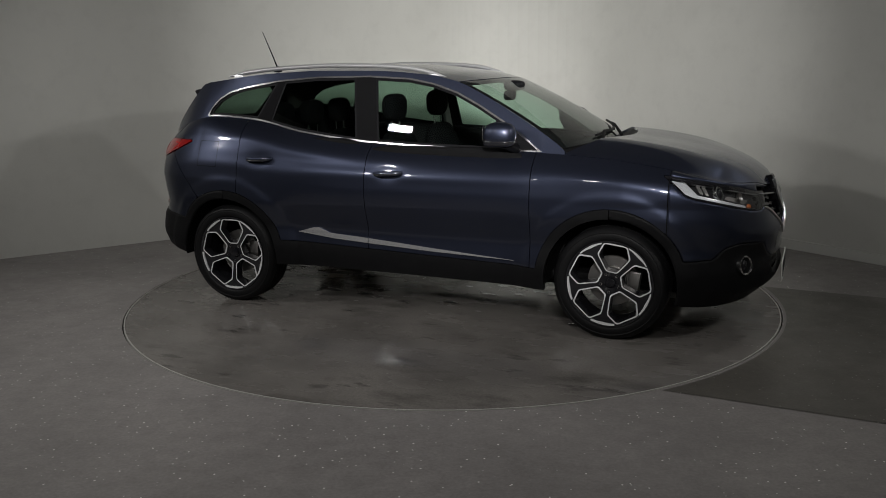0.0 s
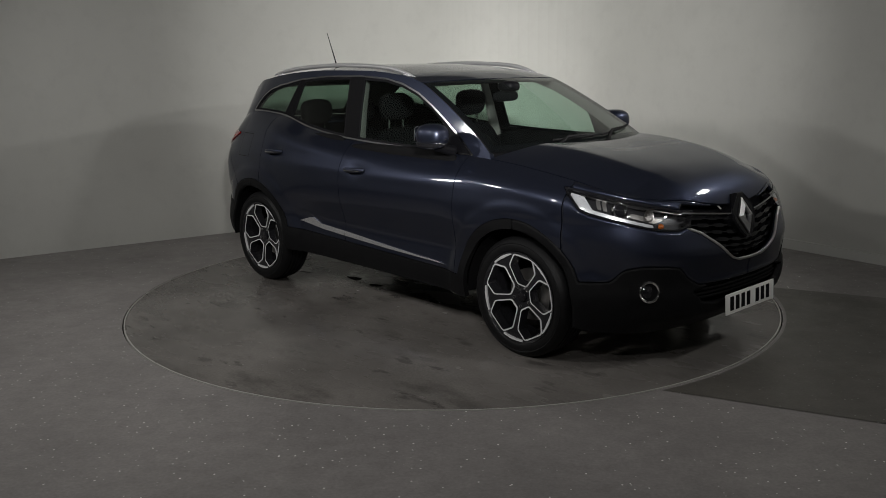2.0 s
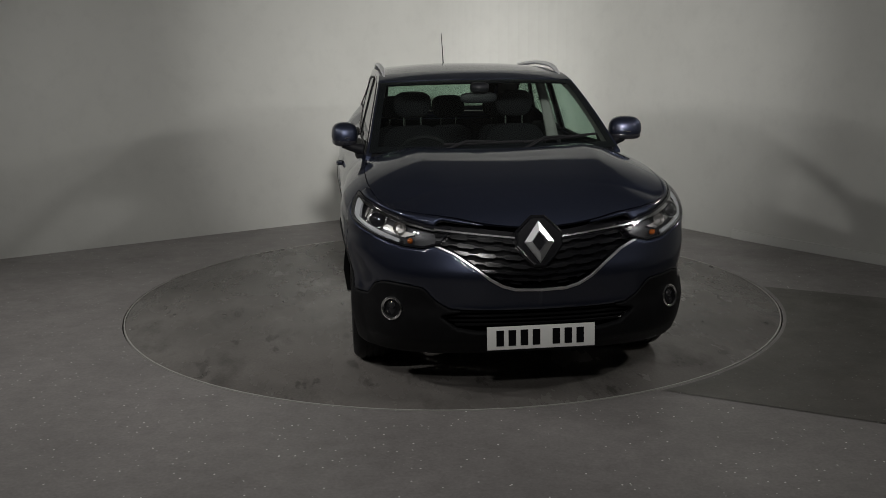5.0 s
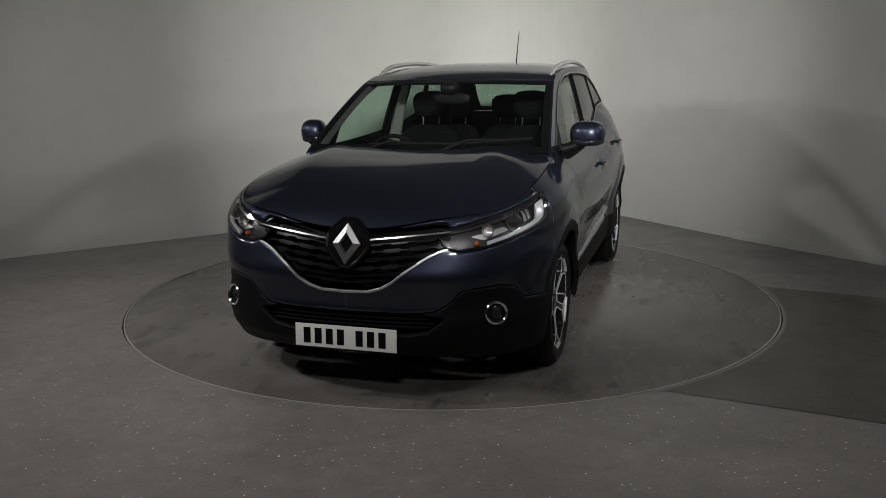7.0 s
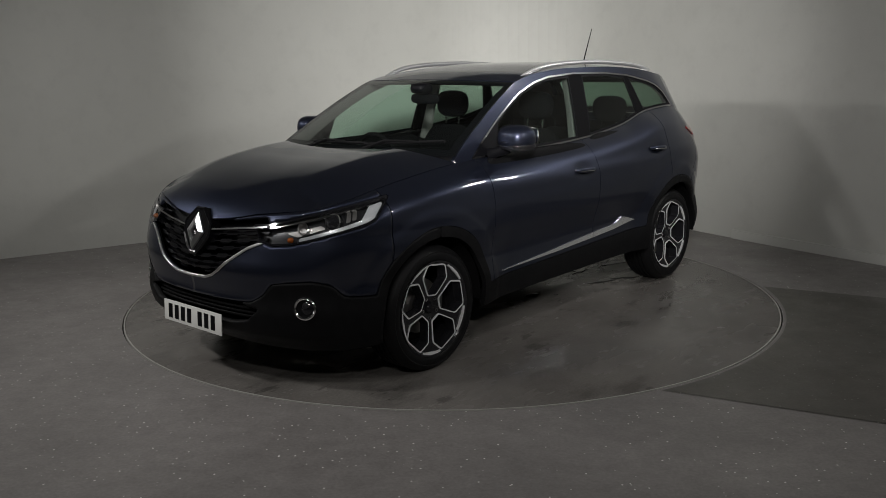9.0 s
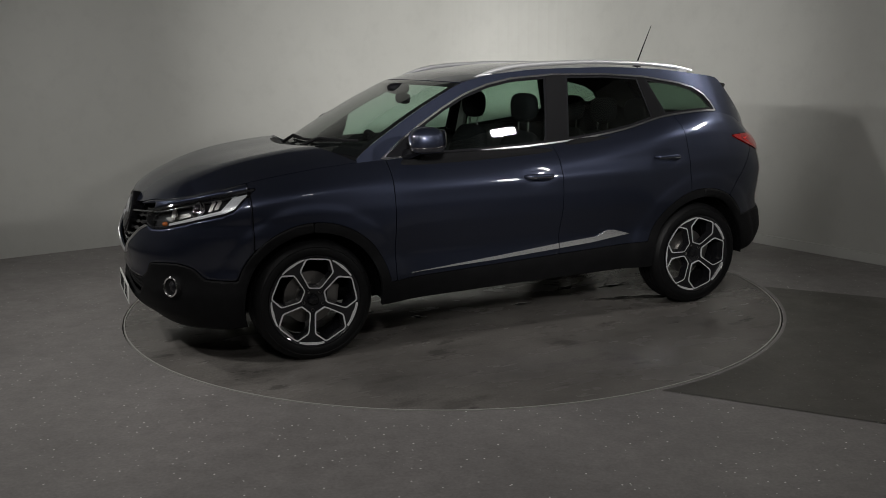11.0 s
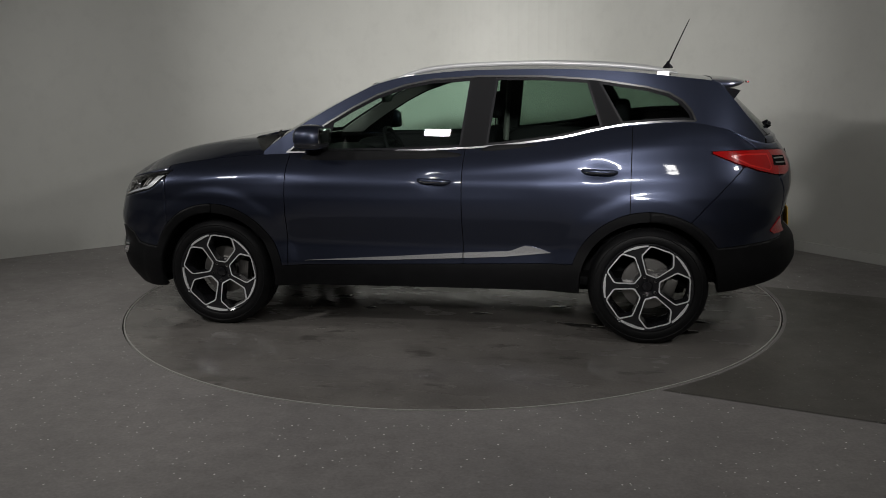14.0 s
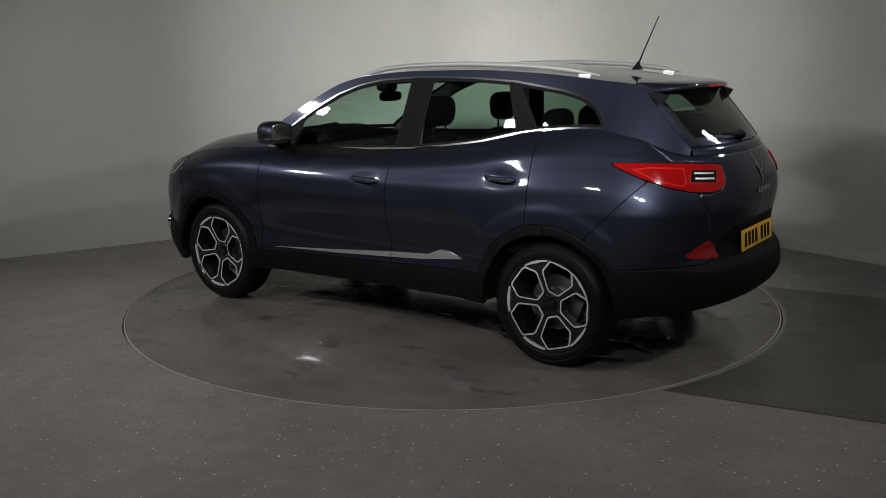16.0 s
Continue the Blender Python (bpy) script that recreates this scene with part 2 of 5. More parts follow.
def fillet(a, corner, b, radius, n=24):
    c, u, v = Vector(corner), (Vector(a) - Vector(corner)).normalized(), (Vector(b) - Vector(corner)).normalized()
    half = math.acos(u.dot(v)) / 2
    reach = radius / math.tan(half)
    mid = c + (u + v).normalized() * radius / math.sin(half)
    p, q = c + u * reach - mid, c + v * reach - mid
    return [tuple((mid + (p * (1 - t) + q * t).normalized() * radius)) for t in [i / n for i in range(n + 1)]]


TABLE_R = 2.2267
CEIL = 3.6
LEFT_END, CORNER, BEND, RIGHT_END = (-6.6, -0.38), (1.02, 4.50), (2.58, 1.85), (4.95, -1.39)


def build_room():
    arc = fillet(LEFT_END, CORNER, BEND, 1.3)
    left = outline_prism("wall_west", [arc[0], LEFT_END][::-1], -0.05, CEIL, WALL, 0.15, "plain pale grey painted studio wall")
    cove = outline_prism("wall_corner", arc, -0.05, CEIL, WALL, 0.15, "rounded pale grey studio wall corner")
    bend = fillet(CORNER, BEND, RIGHT_END, 16.0, 20)
    mid = outline_prism("wall_north", [arc[-1]] + bend[:11], -0.05, CEIL, WALL, 0.15, "plain pale grey painted studio wall")
    east = outline_prism("wall_east", bend[10:] + [RIGHT_END], -0.05, CEIL, WALL, 0.15, "pale grey painted studio wall with a skirting board")
    back = [RIGHT_END, (4.95, -8.6), (-6.6, -8.6), LEFT_END]
    outline_prism("wall_south", back, -0.05, CEIL, WALL, 0.15, "plain pale grey painted studio wall")
    # skirting on the eastern wall alone
    board = [Vector(p) for p in bend[10:] + [RIGHT_END]]
    line = []
    for k, p in enumerate(board):
        d = (board[min(k + 1, len(board) - 1)] - board[max(k - 1, 0)]).normalized()
        line.append(tuple(p + Vector((d.y, -d.x)) * 0.022))
    sk = outline_prism("baseboard", line, 0.0, 0.085, CHIP, 0.020, "pale painted skirting board along the wall")
    ceil = link_mesh("ceiling", [(-7, -9, CEIL), (5.4, -9, CEIL), (5.4, 5, CEIL), (-7, 5, CEIL), (-7, -9, CEIL + 0.1), (5.4, -9, CEIL + 0.1), (5.4, 5, CEIL + 0.1), (-7, 5, CEIL + 0.1)],
                     [(0, 3, 2, 1), (4, 5, 6, 7), (0, 1, 5, 4), (1, 2, 6, 5), (2, 3, 7, 6), (3, 0, 4, 7)], CEILING, smooth=False)
    tagged(ceil, "dark painted studio ceiling", kind="structure")
    # floor with a round hole
    n = 180
    verts, faces = [], []
    for i in range(n):
        a = 2 * math.pi * i / n
        c, s = math.cos(a), math.sin(a)
        k = min((6.2 if c > 0 else 7.2) / max(abs(c), 1e-6), (5.2 if s > 0 else 9.0) / max(abs(s), 1e-6))
        r = TABLE_R + 0.008
        verts += [(r * c, r * s, 0), (k * c, k * s, 0), (r * c, r * s, -0.06)]
    for i in range(n):
        a, b = 3 * i, 3 * ((i + 1) % n)
        faces += [(a, a + 1, b + 1, b), (a, b, b + 2, a + 2)]
    fl = link_mesh("floor", verts, faces, FLOOR, smooth=False)
    tagged(fl, "grey flecked safety vinyl studio floor", kind="structure")
    pit = bmesh.new()
    bmesh.ops.create_circle(pit, cap_ends=True, radius=TABLE_R + 0.05, segments=96, matrix=Matrix.Translation((0, 0, -0.055)))
    ob = part("floor_pit", pit, BLACK, None, smooth=False)
    tagged(ob, "dark shallow pit under the turntable", kind="structure")
    # darker vinyl runner from the turntable towards the side
    verts, faces = [], []
    d, nv = Vector((0.895, -0.446)), Vector((0.446, 0.895))
    m = 60
    for i in range(m + 1):
        c = -1.318 + i / m * (1.052 + 1.318)
        s0 = math.sqrt(max((TABLE_R + 0.03) ** 2 - c * c, 0))
        for s in (s0, 4.9):
            p = d * s + nv * c
            verts.append((p.x, p.y, 0.003))
    faces = [(2 * i, 2 * i + 1, 2 * i + 3, 2 * i + 2) for i in range(m)]
    ob = link_mesh("floor_runner", verts, faces, RUNNER, smooth=False)
    tagged(ob, "dark worn vinyl runner leading onto the turntable", kind="structure")


build_room()


def build_turntable():
    bm = bmesh.new()
    rings = lathe(bm, [(TABLE_R - 0.010, -0.05), (TABLE_R - 0.010, -0.002), (TABLE_R - 0.013, 0.0)], Matrix(), 180)
    bm.faces.new(rings[-1])
    bm.faces.new(rings[0][::-1])
    ob = part("turntable", bm, TABLE, None)
    strip = bmesh.new()
    lathe(strip, [(TABLE_R - 0.009, -0.02), (TABLE_R - 0.009, 0.0015), (TABLE_R - 0.0005, 0.0015), (TABLE_R - 0.0005, -0.02)], Matrix(), 180)
    part("edge_strip", strip, EDGE, ob, "thin worn metal edge strip")
    # drops and small pools of water that dripped from the car
    rng = random.Random(5)
    for x, y, size in ((-1.58, 0.43, 0.07), (-1.27, 0.73, 0.10), (-1.55, 0.72, 0.08), (-0.96, 0.67, 0.06), (-0.88, -0.19, 0.06), (-0.57, -0.23, 0.05), (-1.62, 0.24, 0.09), (0.73, 0.20, 0.05), (-0.79, 0.26, 0.05), (0.46, 0.47, 0.04), (-1.15, 0.35, 0.05), (-1.38, -0.3, 0.07), (0.1, -0.25, 0.04), (-0.3, 0.5, 0.045), (1.1, -0.5, 0.06)):
        pool = bmesh.new()
        wob = [(rng.uniform(0.1, 0.35), rng.randint(2, 5), rng.uniform(0, 6.3)) for _ in range(3)]
        long, turn = rng.uniform(1.2, 2.2), rng.uniform(-0.5, 0.5)
        rings = []
        for k, h in ((1.0, 0.0002), (0.92, 0.0016), (0.6, 0.0022)):
            row = []
            for i in range(28):
                a = 2 * math.pi * i / 28
                rad = size * k * (1 + sum(w * math.cos(n * a + p) for w, n, p in wob) * 0.6)
                u, w = rad * math.cos(a) * long, rad * math.sin(a) * 0.7
                row.append(pool.verts.new((x + u * math.cos(turn) - w * math.sin(turn), y + u * math.sin(turn) + w * math.cos(turn), h)))
            rings.append(row)
        for a, b in zip(rings, rings[1:]):
            for i in range(28):
                pool.faces.new((a[i], a[(i + 1) % 28], b[(i + 1) % 28], b[i]))
        pool.faces.new(rings[-1])
        part("puddle", pool, WATER, ob, "small pool of clear water")
    return tagged(ob, "round stained grey vinyl vehicle turntable set flush in floor", "turntable")


TURNTABLE = build_turntable()


# ---- the car: surfaces ----
# Car space: x ahead, y to its left, z up, origin between the axles on the ground.
AXLE, HUB_Z, TYRE_R = 1.323, 0.338, 0.341
CENTRE = Vector((0.0327, -0.1449, 0.0))   # where the turntable's axis stands in car space

top_z = spline([(-2.3, 1.135), (-2.1, 1.14), (-2.0, 1.16), (-1.8, 1.235), (-1.55, 1.272), (-1.18, 1.25), (-0.77, 1.172), (-0.27, 1.118), (0.3, 1.094), (0.87, 1.084), (1.2, 1.066), (1.45, 1.04), (1.67, 1.008), (1.9, 0.96), (2.03, 0.932), (2.12, 0.918), (2.175, 0.903), (2.205, 0.876), (2.2175, 0.859), (2.222, 0.850), (2.3, 0.848)])
low_z = spline([(-2.3, 0.40), (-2.1, 0.37), (-1.9, 0.345), (-1.7, 0.32), (-1.5, 0.30), (-0.9, 0.30), (0.8, 0.28), (1.6, 0.25), (1.9, 0.23), (2.3, 0.235)])
nose_x = spline([(0.2, 2.06), (0.27, 2.15), (0.33, 2.215), (0.42, 2.235), (0.5, 2.222), (0.58, 2.23), (0.66, 2.226), (0.74, 2.204), (0.8, 2.178), (0.88, 2.138), (0.96, 2.10), (1.1, 2.06)])
tail_x = spline([(0.2, 2.05), (0.3, 2.10), (0.36, 2.16), (0.46, 2.215), (0.55, 2.205), (0.62, 2.15), (0.68, 2.13), (0.8, 2.155), (0.9, 2.172), (1.0, 2.16), (1.08, 2.12), (1.16, 2.06), (1.3, 1.93)])
half_w = spline([(0.2, 0.862), (0.3, 0.882), (0.42, 0.896), (0.48, 0.89), (0.56, 0.881), (0.64, 0.892), (0.74, 0.906), (0.82, 0.905), (0.90, 0.891), (0.97, 0.872), (1.06, 0.850), (1.2, 0.822), (1.3, 0.79)])


def plan_table():
    """The plan outline, nose to tail, as unit (X, Y), even along its length."""
    def quarter(n, m):
        y = np.linspace(0, 0.86, 500)
        x = (1 - y ** m) ** (1 / n)
        x2 = np.linspace(x[-1], 0, 700)[1:]
        return np.concatenate([x, x2]), np.concatenate([y, (1 - x2 ** n) ** (1 / m)])

    fx, fy = quarter(9.4, 2.5)
    rx, ry = quarter(8.0, 2.45)
    x, y = np.concatenate([fx, -rx[::-1][1:]]), np.concatenate([fy, ry[::-1][1:]])
    s = np.concatenate([[0], np.cumsum(np.hypot(np.diff(x) * 2.22, np.diff(y) * 0.9))])
    return s / s[-1], x, y


PLAN_S, PLAN_X, PLAN_Y = plan_table()
HANDLES = ((-0.085, 0.945), (-1.04, 1.008))


def haunch(x):
    """Rises from 0 at the rear door to 1 behind the quarter window."""
    t = np.clip((-x - 1.15) / 0.55, 0, 1)
    return t * t * (3 - 2 * t)


def tub(u, v):
    """The lower body's left half: u from nose to tail, v from sill to belt."""
    ux, uy = np.interp(u, PLAN_S, PLAN_X), np.interp(u, PLAN_S, PLAN_Y)
    x0 = 2.22 * ux
    lo, hi = low_z(x0), top_z(x0)
    z = lo + (hi - lo) * v
    e = np.abs(ux) ** 5
    x = x0 + np.where(ux > 0, (nose_x(z) - 2.22) * e, -(tail_x(z) - 2.22) * e)
    lift = 0.8 * np.clip(hi - 1.1, 0, 0.17)   # the shoulder climbs with the belt line
    y = half_w(z - lift * np.clip((z - 0.74) / 0.2, 0, 1)) * uy * (1 + 0.03 * np.clip((x0 - 0.9) / 0.5, 0, 1) * np.clip((z - 0.8) / 0.15, 0, 1))
    t = np.clip((z - (hi - 0.13)) / 0.13, 0, 1)
    y = y * (1 - (0.105 + 0.25 * lift - 0.075 * haunch(x0)) * t * t)
    y = y * (1 - 0.07 * np.clip((-x0 - 0.6) / 1.0, 0, 1) ** 1.5 * np.clip((z - 0.86) / 0.31, 0, 1))
    # haunches above the wheels and a soft shoulder along the doors
    for xw in (AXLE, -AXLE):
        r = np.hypot(x - xw, z - HUB_Z)
        y = y + 0.006 * np.exp(-((r - 0.43) / 0.085) ** 2) * (uy > 0.4)
        y = y + 0.008 / (1 + np.exp((r - 0.535) / 0.010)) * (uy > 0.4)
    y = y - 0.002 * np.exp(-((z - 0.985 - 0.03 * np.abs(x)) / 0.035) ** 2) * np.clip((1.5 - np.abs(x + 0.1)) / 0.4, 0, 1)
    # doors that tuck in below the shoulder, and dished handle recesses
    along = np.clip((1.02 - np.abs(x + 0.02)) / 0.35, 0, 1)
    tuck = np.clip((0.86 - z) / 0.38, 0, 1)
    y = y - 0.036 * tuck * tuck * (3 - 2 * tuck) * along * along * (3 - 2 * along)
    y = y + 0.009 * np.exp(-((z - 0.93) / 0.05) ** 2) * along
    for xh, zh in HANDLES:
        y = y - 0.009 * np.exp(-(((x - xh) / 0.09) ** 2 + ((z - zh + 0.004) / 0.044) ** 2) ** 1.25) * (uy > 0.6)
    # sculpted nose: the bumper's shelf over the lower air intake
    x = x + 0.012 * np.exp(-((z - 0.64) / 0.05) ** 2) * np.clip(ux, 0, 1) ** 8
    return np.stack([x, np.maximum(y, 0), z], -1)


_u = np.linspace(0, 1, 1600)
RIM = tub(_u, np.ones_like(_u))
_side = (RIM[:, 0] < 2.02) & (RIM[:, 0] > -2.05) & (RIM[:, 1] > 0.3)
_o = np.argsort(RIM[_side, 0])
belt_y = lambda x: np.interp(x, RIM[_side, 0][_o], RIM[_side, 1][_o])
belt_z = lambda x: np.interp(x, RIM[_side, 0][_o], RIM[_side, 2][_o])
roof_z = spline([(1.03, 1.088), (0.98, 1.13), (0.76, 1.27), (0.45, 1.437), (0.30, 1.502), (0.1, 1.545), (-0.3, 1.574), (-0.7, 1.577), (-1.1, 1.56), (-1.5, 1.518), (-1.68, 1.492), (-1.76, 1.41), (-1.86, 1.29), (-1.97, 1.165)])


def upper_y(x, z):
    dz = z - belt_z(x)
    return belt_y(x) - (0.24 + 0.30 * haunch(x)) * dz - 0.12 * dz * dz


def upper(u, v):
    """The left side above the belt; u from the D-pillar to the A-pillar."""
    x = -1.96 + u * (1.02 + 1.96)
    lo = belt_z(x)
    z = lo + (np.maximum(roof_z(x), lo + 0.003) - lo) * v
    return np.stack([x, upper_y(x, z), z], -1)


def screen(u, v):
    """The windscreen: u from base to top, v from the centre to the left."""
    x = 1.0 + u * (0.30 - 1.0)
    z = roof_z(x)
    w = 1 - v * v
    return np.stack([x + w * (0.15 - 0.07 * u), v * upper_y(x, z), z + w * 0.012], -1)


def roof(u, v):
    x = 0.30 + u * (-1.68 - 0.30)
    z = roof_z(x)
    w = 1 - np.abs(v) ** 2.4
    return np.stack([x + w * (0.08 * (1 - u) ** 2 - 0.02 * u), v * upper_y(x, z), z + w * (0.012 + 0.026 * np.sin(np.pi * np.clip(u * 1.25, 0, 1)))], -1)


def backlight(u, v):
    x = -1.68 + u * (-1.95 + 1.68)
    z = roof_z(x)
    w = 1 - np.abs(v) ** 2.2
    return np.stack([x - w * (0.03 + 0.07 * u), v * upper_y(x, z), z - 0.0 * w], -1)


_front = (RIM[:, 0] > 1.9)
CORNER_Y = 0.70
_fy, _fx, _fz = RIM[_front, 1], RIM[_front, 0], RIM[_front, 2]
CORNER_X = float(np.interp(CORNER_Y, _fy, _fx))
crest_z = spline([(2.2, 0.868), (2.15, 0.918), (2.08, 0.968), (1.95, 1.024), (1.79, 1.074), (1.53, 1.133), (1.27, 1.166), (1.0, 1.178)])


def hood(u, v):
    a = np.abs(v)
    xf, zf = np.interp(a * CORNER_Y, _fy, _fx), np.interp(a * CORNER_Y, _fy, _fz)
    xb = 1.29 - 0.28 * a * a
    x = xf + (xb - xf) * u
    ye = np.where(x > CORNER_X, CORNER_Y, belt_y(np.minimum(x, CORNER_X)))

    def mixed(xx):
        ze = np.where(xx > CORNER_X, np.interp(CORNER_Y, _fy, _fz), belt_z(np.minimum(xx, CORNER_X)))
        w = a ** 3.4
        crease = 0.006 * np.exp(-((a - 0.64) / 0.13) ** 2) * np.clip((2.1 - xx) / 0.4, 0, 1)
        valley = 0.017 * np.clip(1 - (a / 0.6) ** 2, 0, 1) * np.clip((2.0 - xx) / 0.5, 0, 1)
        return crest_z(xx) * (1 - w) + ze * w + crease - valley

    z = mixed(x) - (mixed(xf) - zf) * (1 - u) ** 7
    return np.stack([x, v * ye, z], -1)


# ---- cutting panels out of the surfaces ----
def normals(surf, u, v):
    h = 1e-4
    a = surf(np.clip(u + h, 0, 1), v) - surf(np.clip(u - h, 0, 1), v)
    b = surf(u, v + h) - surf(u, v - h)
    n = np.cross(a, b)
    return n / np.maximum(np.linalg.norm(n, axis=-1, keepdims=True), 1e-12)


def cut_panel(surf, region, nu, nv, gap=0.0025, offset=0.0, rim=0.014, v_range=(0, 1), u_range=(0, 1), flip=False):
    """The piece of a surface where region(x, y, z) < 0, its edges drawn onto the region's border and turned in."""
    u, v = np.meshgrid(np.linspace(*u_range, nu + 1), np.linspace(*v_range, nv + 1), indexing="ij")
    u, v = u.ravel(), v.ravel()
    idx = np.arange((nu + 1) * (nv + 1)).reshape(nu + 1, nv + 1)
    quads = np.stack([idx[:-1, :-1], idx[1:, :-1], idx[1:, 1:], idx[:-1, 1:]], -1).reshape(-1, 4)
    if region is None:
        keep = np.ones(len(quads), bool)
    else:
        f = lambda uu, vv: region(*surf(uu, vv).T) + gap
        val = f(u, v)
        keep = val[quads].mean(1) < 0
        inn, out = np.zeros(len(u), bool), np.zeros(len(u), bool)
        inn[quads[keep]] = True
        out[quads[~keep]] = True
        move = np.where(inn & (out | (val > 0)))[0]
        mu, mv = u[move].copy(), v[move].copy()
        du, dv = (u_range[1] - u_range[0]) / nu, (v_range[1] - v_range[0]) / nv
        for _ in range(6):
            c = f(mu, mv)
            gu = (f(mu + 0.2 * du, mv) - f(mu - 0.2 * du, mv)) / 0.4
            gv = (f(mu, mv + 0.2 * dv) - f(mu, mv - 0.2 * dv)) / 0.4
            k = c / np.maximum(gu * gu + gv * gv, 1e-9)
            mu, mv = mu - np.clip(k * gu, -0.5, 0.5) * du, mv - np.clip(k * gv, -0.5, 0.5) * dv
            mu = np.clip(mu, u[move] - 1.05 * du, u[move] + 1.05 * du)
            mv = np.clip(mv, v[move] - 1.05 * dv, v[move] + 1.05 * dv)
            mu, mv = np.clip(mu, *u_range), np.clip(mv, *v_range)
        u[move], v[move] = mu, mv
    quads = quads[keep]
    used, inv = np.unique(quads, return_inverse=True)
    quads = inv.reshape(-1, 4)
    u, v = u[used], v[used]
    pts = surf(u, v)
    n = normals(surf, u, v)
    out_sign = 1.0
    c = (n * (pts - [0, 0, 0.7])).sum()
    if c < 0:
        out_sign = -1.0
        quads = quads[:, ::-1]
    n = n * out_sign
    pts = pts + n * offset
    verts, faces = list(map(tuple, pts)), list(map(tuple, quads))
    if rim:
        edges = {}
        for q in quads:
            for a, b in zip(q, np.roll(q, -1)):
                edges[(a, b)] = 1
        border = [(a, b) for a, b in edges if (b, a) not in edges]
        ids = {}
        for a, b in border:
            for k in (a, b):
                if k not in ids:
                    ids[k] = len(verts)
                    verts.append(tuple(pts[k]))
                    verts.append(tuple(pts[k] - n[k] * rim))
            faces.append((ids[b], ids[a], ids[a] + 1, ids[b] + 1))
    return verts, faces


def other_side(verts, faces):
    return [(x, -y, z) for x, y, z in verts], [f[::-1] for f in faces]


def joined(*pieces):
    verts, faces = [], []
    for v, f in pieces:
        k = len(verts)
        verts += list(v)
        faces += [tuple(i + k for i in q) for q in f]
    return verts, faces


def both(piece):
    return joined(piece, other_side(*piece))


CAR = new("car")
tagged(CAR, "dark blue-grey metallic compact crossover with chrome trim on a turntable", "car")


def car_part(name, piece, mat, parent=None, label="", smooth=True, weld=0.0):
    ob = link_mesh(name, *piece, mat, parent or CAR, label, smooth, weld)
    if parent is None:
        ob.location = -CENTRE
    return ob


def car_bm(name, bm, mat, parent=None, label="", smooth=True):
    ob = part(name, bm, mat, parent or CAR, label, smooth)
    if parent is None:
        ob.location = -CENTRE
    return ob


# regions of the lower body
def q_front(x, y):
    return y + 2.2 - x


def q_rear(x, y):
    return y + 2.2 + x


clad_front = spline([(0.0, 0.474), (0.42, 0.480), (0.52, 0.515), (0.62, 0.584), (0.86, 0.595), (1.0, 0.575), (1.12, 0.51), (1.6, 0.49)])
clad_rear = spline([(0.0, 0.775), (0.40, 0.775), (0.52, 0.74), (0.62, 0.635), (0.70, 0.605), (0.9, 0.60), (1.25, 0.585), (1.6, 0.56)])


def arch(x, z, r):
    return np.minimum(np.hypot(x - AXLE, z - HUB_Z - 0.004), np.hypot(x + AXLE, z - HUB_Z - 0.004)) - r


def cladding(x, y, z):
    zc = np.where(x > 1.5, clad_front(q_front(x, y)), np.where(x < -1.5, clad_rear(q_rear(x, y)), 0.437 - 0.035 * x))
    return np.minimum(arch(x, z, 0.445), z - zc)


HEADLIGHT = [(0.485, 0.862), (0.60, 0.868), (0.87, 0.912), (1.12, 0.948), (1.42, 0.985), (1.40, 0.955), (1.335, 0.878), (1.28, 0.858), (1.10, 0.828), (0.90, 0.796), (0.76, 0.776), (0.62, 0.768), (0.52, 0.79)]
headlight_poly = polygon_distance(HEADLIGHT)
TAILLIGHT = [(0.53, 1.088), (0.60, 1.098), (0.9, 1.112), (1.2, 1.117), (1.36, 1.114), (1.30, 1.088), (1.18, 1.045), (1.0, 1.0), (0.82, 0.972), (0.66, 0.965), (0.57, 0.975), (0.53, 1.0)]
taillight_poly = polygon_distance(TAILLIGHT)
GRILLE = [(-0.1, 0.9), (0.06, 0.9), (0.12, 0.851), (0.30, 0.872), (0.46, 0.895), (0.50, 0.853), (0.50, 0.79), (0.40, 0.748), (0.30, 0.680), (0.235, 0.630), (0.18, 0.598), (0.12, 0.580), (-0.1, 0.572)]
grille_poly = polygon_distance(GRILLE)
INTAKE = [(-0.1, 0.468), (0.38, 0.468), (0.475, 0.450), (0.40, 0.385), (0.30, 0.365), (-0.1, 0.36)]
intake_poly = polygon_distance(INTAKE)


def headlight(x, y, z):
    return np.where(x > 1.3, headlight_poly(q_front(x, y), z), 1.0)


def taillight(x, y, z):
    return np.where(x < -1.3, taillight_poly(q_rear(x, y), z), 1.0)


def grille(x, y, z):
    return np.where(x > 1.7, grille_poly(y, z), 1.0)


def intake(x, y, z):
    return np.where(x > 1.7, intake_poly(y, z), 1.0)


def most(*f):
    return np.maximum.reduce(np.broadcast_arrays(*f))


def least(*f):
    return np.minimum.reduce(np.broadcast_arrays(*f))


def painted(x, y, z):
    return most(-cladding(x, y, z), -headlight(x, y, z), -taillight(x, y, z), -grille(x, y, z))


DOOR_FRONT, DOOR_MID, DOOR_REAR, WING_END = 0.845, -0.25, -1.215, 1.645
gate_y = spline([(0.6, 0.47), (0.75, 0.53), (0.95, 0.60), (1.0, 0.62), (1.2, 0.66)])


def tailgate(x, y, z):
    return most(y - gate_y(z), x + 1.7)


NU, NV = 440, 68


def bumper_seam(x, z):
    """Below zero on the rear bumper, behind the slanting shut line."""
    return np.where(x < -1.45, 0.727 * (x + 1.54) + 0.686 * (z - 0.72), 1.0)


